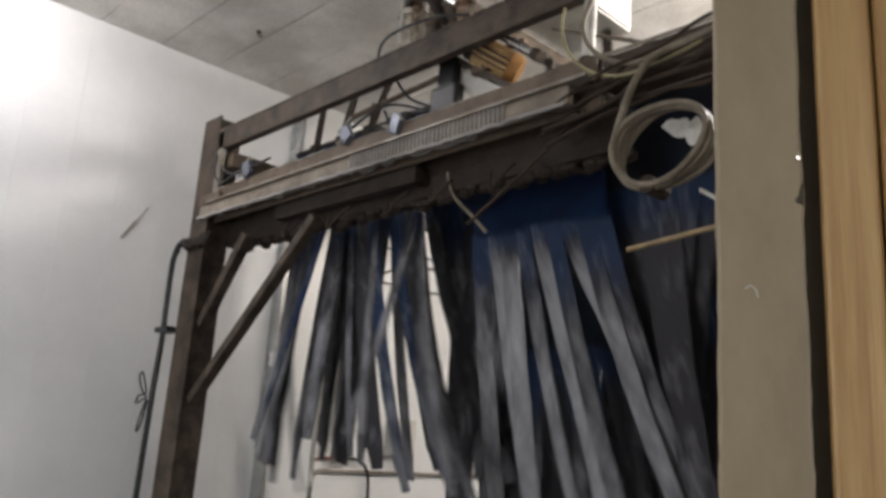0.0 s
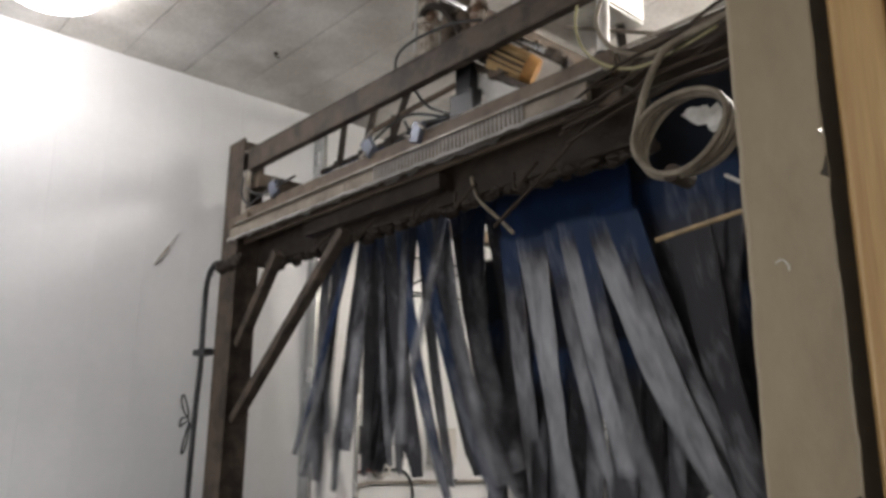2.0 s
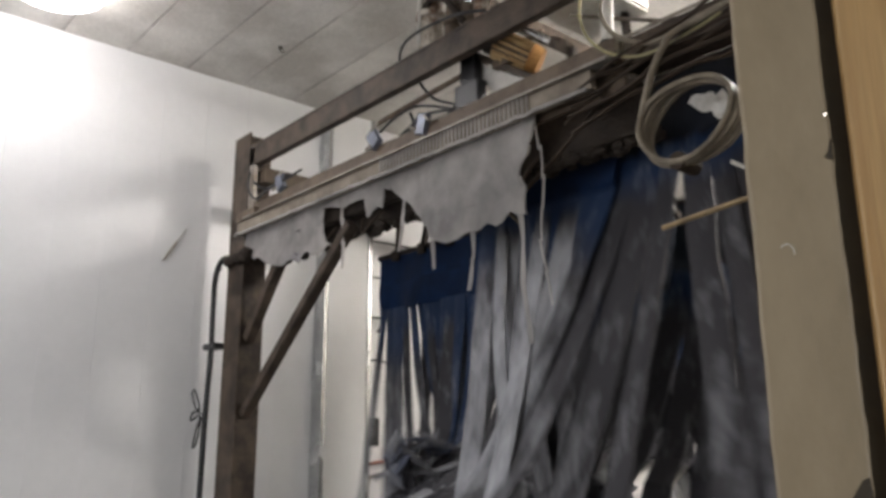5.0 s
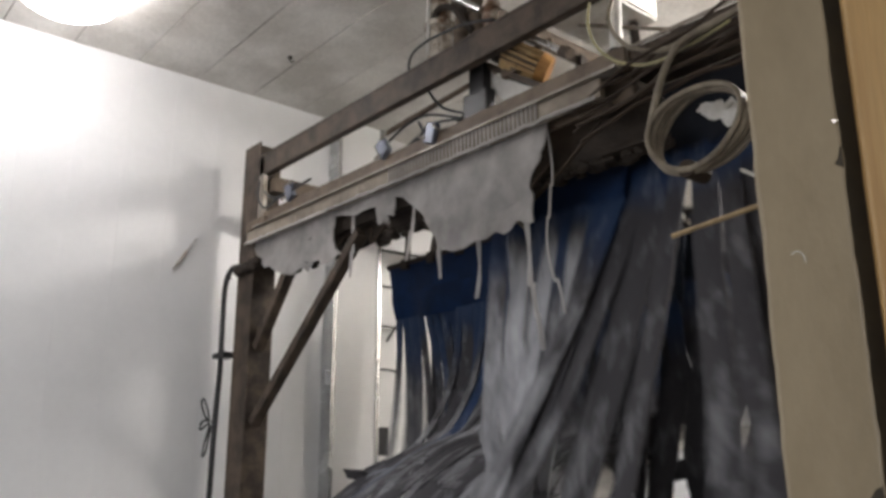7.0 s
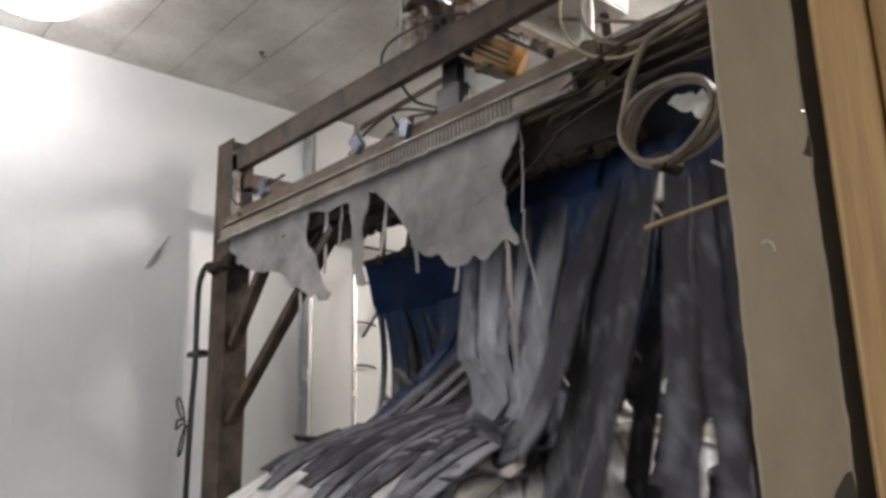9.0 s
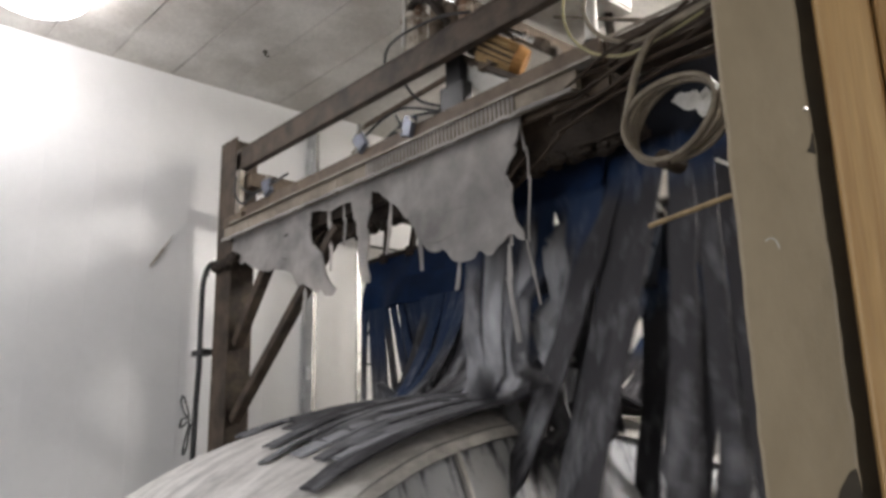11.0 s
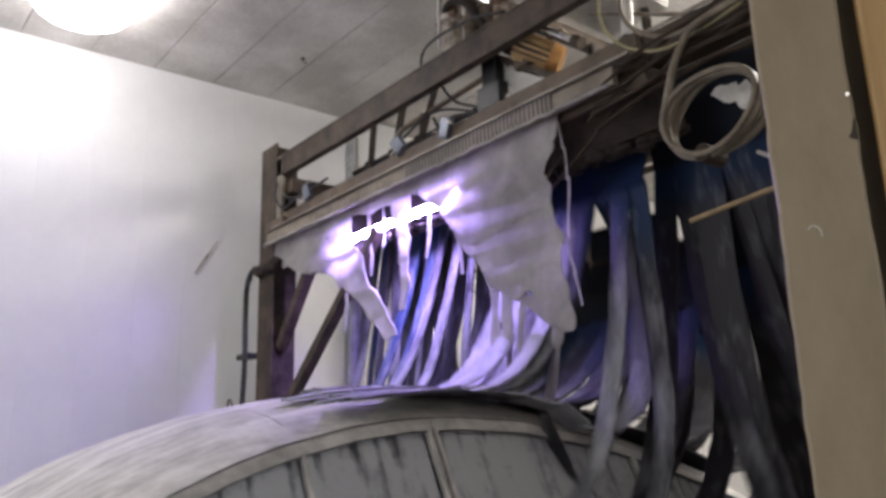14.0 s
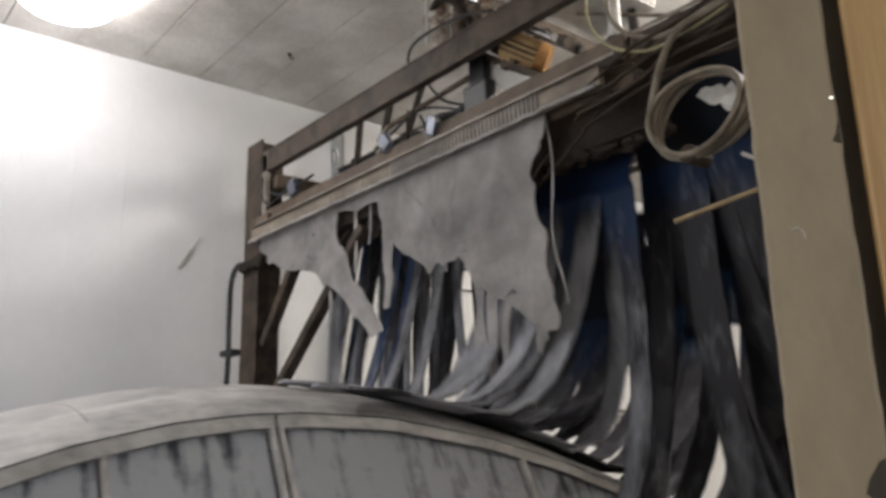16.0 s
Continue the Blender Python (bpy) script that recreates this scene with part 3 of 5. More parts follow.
def hoses():
    # coiled hose hanging from the pipes
    t = thing("hose_coil", "coil of cloudy clear hose hanging from the pipes", "hose coil")
    for k in range(4):
        bm = bmesh.new()
        pts = []
        for i in range(25):
            a = 2 * math.pi * i / 24
            rr = 0.143 + 0.006 * math.sin(3 * a + k)
            pts.append((-1.33 + 0.004 * k + rr * 1.17 * math.cos(a), GY - 0.06 + 0.017 * k + 0.02 * math.sin(a), 2.365 - 0.008 * (k % 2) + rr * 0.97 * math.sin(a)))
        tube(bm, pts, 0.0105)
        part("loop", bm, M_HOSE, t, smooth=True)
    bm = bmesh.new()
    rod(bm, (-1.35, GY - 0.08, 2.225), (-1.35, GY + 0.02, 2.225), 0.03, 10)
    part("tie", bm, M_BROWNHOSE, t)
    hose("hose", "cloudy hose leading up from the coil", [(-1.49, GY - 0.05, 2.42), (-1.44, GY - 0.05, 2.56), (-1.38, GY - 0.04, 2.66), (-1.30, GY - 0.02, 2.70), (-1.1, GY, 2.73)], 0.013, M_HOSE, "hoses")
    hose("hose", "yellowed clear hose looping from the sight tube", [(-1.78, GY + 0.03, 3.06), (-1.77, GY + 0.0, 2.93), (-1.71, GY - 0.02, 2.80), (-1.60, GY - 0.02, 2.70), (-1.46, GY, 2.665), (-1.2, GY, 2.70)], 0.006, M_YHOSE, "hoses")
    hose("hose", "white hose curving down from the sight tube", [(-1.655, GY + 0.02, 3.02), (-1.66, GY - 0.02, 2.90), (-1.60, GY - 0.03, 2.78), (-1.48, GY - 0.02, 2.70), (-1.34, GY - 0.02, 2.69), (-1.05, GY, 2.74)], 0.009, M_HOSE, "hoses")
    for i in range(7):
        dz = 0.03 * i
        pts = []
        for k in range(8):
            x = -1.85 + k * 0.13
            pts.append((x + 0.03 * random.random(), GY - 0.01 - 0.012 * (i % 3) + 0.02 * random.random(), 2.50 + dz * 0.85 + 0.02 * random.uniform(-1, 1) + (0.014 + 0.012 * (i % 2)) * k))
        hose("hose", "grimy brown hose in the bundle beside the arch", pts, 0.005 + 0.005 * random.random(), random.choice([M_BROWNHOSE, M_RUST, M_SLUDGE]), "hose bundle")
    for i in range(5):
        x = -3.55 + 0.36 * i + random.uniform(-0.08, 0.08)
        w = 0.10 + 0.05 * random.random()
        hose("hose", "thin brown hose drooping under the trough", [(x, GY + 0.06, 2.47), (x + w * 0.3, GY + 0.03, 2.41 - 0.03 * random.random()), (x + w * 0.8, GY + 0.03, 2.42), (x + w * 1.2, GY + 0.06, 2.48)], 0.006, M_BROWNHOSE, "drooping hoses")
    hose("hose", "long brown hose sagging below the rail", [(-2.3, GY + 0.09, 2.28), (-2.12, GY + 0.09, 2.38), (-1.95, GY + 0.07, 2.46), (-1.8, GY + 0.03, 2.52), (-1.68, GY, 2.58)], 0.008, M_BROWNHOSE, "drooping hoses")
    hose("hose", "pale tan hose hanging in a loop under the rail", [(-2.50, GY + 0.15, 2.56), (-2.47, GY + 0.14, 2.49), (-2.43, GY + 0.14, 2.425), (-2.325, GY + 0.14, 2.33), (-2.24, GY + 0.14, 2.25)], 0.008, M_HOSE, "drooping hoses")
    # cables between the beams
    for pts in ([(-2.87, GY - 0.01, 3.17), (-2.845, GY - 0.02, 3.215), (-2.80, GY - 0.015, 3.25), (-2.68, GY - 0.01, 3.262), (-2.46, GY - 0.005, 3.24), (-2.3, GY + 0.02, 3.20)],
                [(-2.93, GY + 0.12, 3.20), (-2.92, GY + 0.14, 3.148), (-2.874, GY + 0.15, 3.07), (-2.787, GY + 0.15, 2.985), (-2.62, GY + 0.14, 2.90)],
                [(-2.90, GY + 0.1, 2.875), (-2.84, GY + 0.1, 2.905), (-2.67, GY + 0.1, 2.875), (-2.50, GY + 0.12, 2.83)],
                [(-2.40, GY + 0.15, 2.85), (-2.31, GY + 0.14, 2.832), (-2.23, GY + 0.15, 2.85), (-2.08, GY + 0.16, 2.862)],
                [(-2.95, GY + 0.12, 2.96), (-2.92, GY + 0.12, 2.89), (-2.96, GY + 0.1, 2.84), (-2.90, GY + 0.08, 2.80)],
                [(-4.36, GY - 0.01, 3.0), (-4.33, GY - 0.03, 2.88), (-4.25, GY - 0.02, 2.80), (-4.1, GY - 0.02, 2.82), (-3.75, GY - 0.01, 2.85)],
                [(-4.3, GY - 0.01, 2.92), (-4.2, GY - 0.02, 2.86), (-4.12, GY, 2.84), (-3.9, GY, 2.87)],
                [(-3.05, GY + 0.01, 2.86), (-2.95, GY + 0.05, 2.93), (-2.85, GY + 0.1, 2.96), (-2.6, GY + 0.1, 2.86)],
                [(-3.3, GY + 0.2, 2.85), (-3.0, GY + 0.2, 2.95), (-2.8, GY + 0.2, 2.9), (-2.5, GY + 0.2, 3.02), (-2.2, GY + 0.2, 2.9)]):
        hose("cable", "black cable between the beams of the arch", pts, 0.007, M_BLACK, "cables on the arch")
    hose("pipe", "rusty brown pipe slung under the ceiling", [(-3.75, GY + 0.5, 3.255), (-3.57, GY + 0.5, 3.267), (-2.97, GY + 0.5, 3.294), (-2.4, GY + 0.5, 3.31)], 0.016, M_RUST)
    # cable down the far post with a tied loop
    hose("cable", "black cable running down beside the arch post", [(-4.50, GY - 0.03, 2.48), (-4.62, GY - 0.03, 2.49), (-4.70, GY - 0.03, 2.40), (-4.71, GY - 0.03, 2.2), (-4.70, GY - 0.03, 1.9), (-4.72, GY - 0.03, 1.6), (-4.73, GY - 0.03, 1.2), (-4.74, GY - 0.03, 0.3)], 0.017, M_BLACK, "cables on the arch")
    hose("cable", "thin black cable beside the arch post", [(-4.60, GY - 0.05, 2.43), (-4.68, GY - 0.05, 2.36), (-4.65, GY - 0.05, 2.1), (-4.67, GY - 0.05, 1.7), (-4.69, GY - 0.05, 1.2)], 0.010, M_BLACK, "cables on the arch")
    hose("cable", "black tied loop of cable beside the post", [(-4.72, GY - 0.06, 1.56), (-4.80, GY - 0.06, 1.60), (-4.86, GY - 0.06, 1.68), (-4.82, GY - 0.06, 1.70), (-4.74, GY - 0.06, 1.58), (-4.83, GY - 0.06, 1.57), (-4.85, GY - 0.06, 1.52), (-4.73, GY - 0.06, 1.55), (-4.78, GY - 0.06, 1.44), (-4.80, GY - 0.06, 1.36), (-4.75, GY - 0.06, 1.40), (-4.71, GY - 0.06, 1.54)], 0.006, M_BLACK)
    t = thing("cable_clamp", "dark clamp holding cables to the arch post", "clamp")
    bm = bmesh.new()
    box(bm, -4.76, -4.60, GY - 0.06, GY + 0.02, 1.94, 1.975, 0.006)
    part("clamp", bm, M_BLACK, t)
    bm = bmesh.new()
    for k in range(12):
        bmesh.ops.create_icosphere(bm, subdivisions=1, radius=0.025 + 0.02 * random.random(), matrix=Matrix.Translation((-4.56 + 0.022 * k, GY - 0.02, 2.47 + random.uniform(-0.02, 0.02))))
    tagged(link("cable_bundle", bm, M_SLUDGE), "dark tangle of fittings at the post", "fittings")
    # thin grey streak on the wall, two tapered rods end to end
    t = thing("wall_streak", "thin grey streak on the white wall", "scuff")
    bm = bmesh.new()
    rod(bm, (WALL + 0.008, 1.93, 2.51), (WALL + 0.01, 2.01, 2.64), 0.004, 8, 0.009)
    part("streak_bar", bm, M_SCALE, t)
    bm = bmesh.new()
    rod(bm, (WALL + 0.01, 2.01, 2.64), (WALL + 0.008, 2.07, 2.74), 0.004, 8, 0.002)
    part("streak_tip", bm, M_SCALE, t)
    t = thing("tan_rod", "thin tan rod sticking out beside the door post", "rod")
    bm = bmesh.new()
    rod(bm, (-1.47, GY, 2.045), (-0.86, GY + 0.02, 2.115), 0.0085, 10)
    part("rod", bm, M_STICK, t)
    # crumpled white plastic behind the coil
    t = thing("plastic_scrap", "crumpled white plastic behind the hose coil", "plastic")
    for k in range(3):
        bm = bmesh.new()
        bmesh.ops.create_icosphere(bm, subdivisions=2, radius=0.04, matrix=Matrix.Translation((-1.355 + 0.04 * k, GY + 0.10, 2.475 - 0.028 * k + 0.02 * random.random())) @ Matrix.Diagonal((0.9, 0.3, 0.6, 1)))
        for v in bm.verts:
            v.co += Vector((random.uniform(-1, 1), 0, random.uniform(-1, 1))) * 0.026
        part("scrap", bm, M_WHITE, t)
    bm = bmesh.new()
    beam(bm, (-1.24, GY + 0.05, 2.22), (-1.14, GY + 0.05, 2.15), 0.022, 0.012)
    part("scrap_tail", bm, M_WHITE, t)


hoses()


# ---- rocker frame behind, far wall fittings ----
def rocker_frame():
    t = thing("rocker_frame", "dark steel overhead frame that carries the swinging curtains", "wash frame")
    for name, a, b, w, h in (("cross_beam", (-4.75, 4.55, 3.39), (-0.8, 4.55, 3.39), 0.12, 0.13), ("cross_beam", (-4.75, 4.5, 3.235), (-0.8, 4.5, 3.235), 0.04, 0.04),
                             ("rail", (-2.8, 2.40, 3.62), (-2.8, 4.6, 3.62), 0.08, 0.08), ("rail", (-1.05, 2.35, 3.62), (-1.05, 4.6, 3.62), 0.08, 0.08)):
        bm = bmesh.new()
        beam(bm, a, b, w, h, 0.006)
        part(name, bm, M_STEEL, t)
    bm = bmesh.new()
    box(bm, -4.75, -0.8, 4.48, 4.62, 3.458, 3.475, 0.004)
    part("beam_cap", bm, M_CREAM, t, "pale splashed ledge along the beam")
    for x in (-4.7, -0.9):
        bm = bmesh.new()
        beam(bm, (x, 4.55, 3.44), (x, 4.55, CEIL), 0.08, 0.08, 0.006)
        part("hanger", bm, M_STEEL, t)
    bm = bmesh.new()
    beam(bm, (-1.98, 3.0, 2.99), (-1.58, 3.0, 2.58), 0.07, 0.06, 0.008)
    part("strut", bm, M_STEEL, t)
    bm = bmesh.new()
    beam(bm, (-1.98, 3.0, 2.98), (-1.98, 4.55, 3.36), 0.05, 0.05, 0.006)
    part("strut", bm, M_STEEL, t)


rocker_frame()


def wall_fittings():
    X = WALL - 0.03
    t = thing("wall_speaker", "small black box on the far wall", "wall box")
    bm = bmesh.new()
    box(bm, X, X + 0.10, 3.50, 3.60, 1.37, 1.57, 0.01)
    part("body", bm, M_BLACK, t)
    t = thing("wall_socket", "white socket box on the far wall with conduit", "socket box")
    bm = bmesh.new()
    box(bm, X, X + 0.07, 3.72, 3.83, 1.22, 1.36, 0.01)
    part("body", bm, M_WHITE, t)
    for dz in (-0.03, 0.03):
        bm = bmesh.new()
        rod(bm, (X + 0.07, 3.775, 1.29 + dz), (X + 0.076, 3.775, 1.29 + dz), 0.018, 10)
        part("outlet", bm, M_BLACK, t)
    t = thing("breaker_box", "grey breaker box on the far wall", "breaker box")
    bm = bmesh.new()
    box(bm, X, X + 0.09, 4.22, 4.46, 1.30, 1.58, 0.008)
    part("body", bm, M_WHITE, t)
    bm = bmesh.new()
    box(bm, X + 0.09, X + 0.098, 4.235, 4.445, 1.315, 1.565, 0.003)
    part("door", bm, M_CREAM, t)
    g = "conduits on the far wall"
    hose("conduit", "grey conduit along the far wall", [(X + 0.03, 3.55, 0.8), (X + 0.03, 3.55, 1.1), (X + 0.03, 3.62, 1.165), (X + 0.03, 3.9, 1.17), (X + 0.03, 4.6, 1.17), (X + 0.03, 6.5, 1.17)], 0.014, M_GALV, g)
    hose("conduit", "red-brown pipe on the far wall", [(X + 0.04, 3.50, 0.7), (X + 0.04, 3.50, 1.18), (X + 0.04, 3.58, 1.25), (X + 0.04, 3.72, 1.26)], 0.012, material("red_brown_pipe", (0.30, 0.09, 0.05), 0.5), g)
    hose("conduit", "black flexible conduit on the far wall", [(X + 0.03, 3.83, 1.26), (X + 0.05, 3.95, 1.25), (X + 0.05, 4.04, 1.15), (X + 0.05, 4.06, 0.9)], 0.013, M_BLACK, g)
    hose("conduit", "black flexible conduit on the far wall", [(X + 0.03, 4.3, 1.30), (X + 0.05, 4.32, 1.22), (X + 0.05, 4.42, 1.18), (X + 0.05, 4.5, 1.18)], 0.011, M_BLACK, g)
    for z, yb in ((2.62, 6.0), (2.9, 6.0)):
        hose("cable", "thin dark cable strung along the far wall", [(X + 0.04, 3.48, z), (X + 0.06, 4.0, z - 0.03 + 0.05 * random.random()), (X + 0.04, 4.8, z + 0.02), (X + 0.03, yb, z + 0.05)], 0.008, M_BLACK, "cables on the far wall")
    for z, r in ((1.685, 0.016), (1.63, 0.012)):
        hose("conduit", "grey conduit running high along the far wall", [(X + 0.03, 5.2, z), (X + 0.03, 6.6, z), (X + 0.03, 8.0, z), (X + 0.03, 9.4, z)], r, M_GALV, g)
    for yb, z in ((9.0, 1.68), (9.0, 1.40), (8.2, 1.68)):
        t = thing("conduit_box", "small dark junction box on the far wall conduit", "junction box", "conduit boxes")
        bm = bmesh.new()
        box(bm, X, X + 0.07, yb - 0.05, yb + 0.05, z - 0.05, z + 0.05, 0.012)
        part("body", bm, M_BLACK, t)
        bm = bmesh.new()
        rod(bm, (X + 0.07, yb, z), (X + 0.076, yb, z), 0.012, 8)
        part("screw", bm, M_GALV, t)
    for z in (2.30, 1.98):
        hose("cable", "short cable stub behind the wall column", [(X + 0.04, 3.46, z), (X + 0.06, 3.6, z + 0.01), (X + 0.05, 3.72, z - 0.005)], 0.008, M_BLACK, "cables on the far wall")
    hose("cable", "black cable climbing the far wall", [(X + 0.05, 3.6, 2.2), (X + 0.06, 3.9, 2.6), (X + 0.05, 4.3, 2.8), (X + 0.05, 5.0, 2.86)], 0.009, M_BLACK, "cables on the far wall")


wall_fittings()


# ---- car ----
CAR_X = -2.8


def car_y(t):
    return 1.15 + (16.0 - t) * 0.252


RAIL = [(-1.28, 0.99), (-1.15, 1.11), (-0.97, 1.217), (-0.88, 1.262), (-0.70, 1.332), (-0.55, 1.378), (-0.3, 1.432), (-0.1, 1.457), (0.1, 1.466), (0.4, 1.455), (0.79, 1.393), (1.1, 1.312), (1.46, 1.186), (1.75, 1.06), (1.95, 0.99)]


def rail_z(y):
    return float(np.interp(y, [p[0] for p in RAIL], [p[1] for p in RAIL]))


def side_x(z):
    return 0.87 - 0.47 * (z - 0.95)


def top_point(y, u):
    z = rail_z(y)
    x = side_x(z) - 0.015
    edge = 0.055 * (1 - abs(u) ** 5)
    return Vector((u * (x + 0.02), y, z - 0.003 + edge * 1.25 + 0.05 * (1 - u * u)))


def surface(bm, ys, us):
    grid = [[bm.verts.new(top_point(y, u)) for u in us] for y in ys]
    for a, b in zip(grid, grid[1:]):
        for i in range(len(us) - 1):
            bm.faces.new((a[i], a[i + 1], b[i + 1], b[i]))


def linspace(a, b, n):
    return [a + (b - a) * i / (n - 1) for i in range(n)]


def car_materials():
    """Foam film over glass and over paint: streaks that run down, with dark clear patches."""
    out = []
    for name, clear, foam, lo, hi in (("foamed_glass", (0.050, 0.055, 0.064), (0.41, 0.42, 0.445), 0.31, 0.49), ("foamed_paint", (0.19, 0.18, 0.175), (0.64, 0.62, 0.595), 0.32, 0.58)):
        m = bpy.data.materials.new(name)
        m.use_nodes = True
        nt = m.node_tree
        b = nt.nodes["Principled BSDF"]
        tc = nt.nodes.new("ShaderNodeTexCoord")
        mp = nt.nodes.new("ShaderNodeMapping")
        mp.inputs["Scale"].default_value = (1, 8, 1.1) if name == "foamed_glass" else (7, 0.9, 2)
        nt.links.new(tc.outputs["Object"], mp.inputs[0])
        n = nt.nodes.new("ShaderNodeTexNoise")
        n.inputs["Scale"].default_value, n.inputs["Detail"].default_value, n.inputs["Roughness"].default_value, n.inputs["Distortion"].default_value = 1.5, 8, 0.65, 0.6
        nt.links.new(mp.outputs[0], n.inputs["Vector"])
        # fine bubbles over the broad streaks
        n2 = nt.nodes.new("ShaderNodeTexNoise")
        n2.inputs["Scale"].default_value, n2.inputs["Detail"].default_value, n2.inputs["Roughness"].default_value = 11, 6, 0.7
        nt.links.new(tc.outputs["Object"], n2.inputs["Vector"])
        blend = nt.nodes.new("ShaderNodeMix")
        blend.inputs[0].default_value = 0.38
        nt.links.new(n.outputs[0], blend.inputs[2])
        nt.links.new(n2.outputs[0], blend.inputs[3])
        streaks = blend.outputs[0]
        if name == "foamed_glass":
            # the foam has slid off the top of each pane in fine runs
            slid, fine, off = nt.nodes.new("ShaderNodeAttribute"), nt.nodes.new("ShaderNodeTexNoise"), nt.nodes.new("ShaderNodeMath")
            slid.attribute_name = "slid"
            m2 = nt.nodes.new("ShaderNodeMapping")
            m2.inputs["Scale"].default_value = (1, 17, 1.8)
            nt.links.new(tc.outputs["Object"], m2.inputs[0])
            nt.links.new(m2.outputs[0], fine.inputs["Vector"])
            fine.inputs["Scale"].default_value, fine.inputs["Detail"].default_value = 1.3, 3
            off.operation = "MULTIPLY"
            gate = nt.nodes.new("ShaderNodeMapRange")
            gate.inputs["From Min"].default_value, gate.inputs["From Max"].default_value, gate.inputs["To Max"].default_value = 0.48, 0.66, 0.19
            nt.links.new(fine.outputs[0], gate.inputs["Value"])
            nt.links.new(gate.outputs[0], off.inputs[0])
            nt.links.new(slid.outputs["Fac"], off.inputs[1])
            sub = nt.nodes.new("ShaderNodeMath")
            sub.operation = "SUBTRACT"
            nt.links.new(streaks, sub.inputs[0])
            nt.links.new(off.outputs[0], sub.inputs[1])
            streaks = sub.outputs[0]
        r = nt.nodes.new("ShaderNodeValToRGB")
        r.color_ramp.elements[0].position, r.color_ramp.elements[1].position = lo, hi
        r.color_ramp.elements[0].color, r.color_ramp.elements[1].color = (*clear, 1), (*foam, 1)
        nt.links.new(streaks, r.inputs[0])
        nt.links.new(r.outputs[0], b.inputs["Base Color"])
        rr = nt.nodes.new("ShaderNodeMapRange")
        rr.inputs["From Min"].default_value, rr.inputs["From Max"].default_value = lo, hi
        rr.inputs["To Min"].default_value, rr.inputs["To Max"].default_value = 0.38, 0.75
        b.inputs["Specular IOR Level"].default_value = 0.3
        nt.links.new(streaks, rr.inputs[0])
        nt.links.new(rr.outputs[0], b.inputs["Roughness"])
        bp = nt.nodes.new("ShaderNodeBump")
        bp.inputs["Strength"].default_value, bp.inputs["Distance"].default_value = 0.4, 0.01
        nt.links.new(n.outputs[0], bp.inputs["Height"])
        nt.links.new(bp.outputs[0], b.inputs["Normal"])
        out.append(m)
    return out


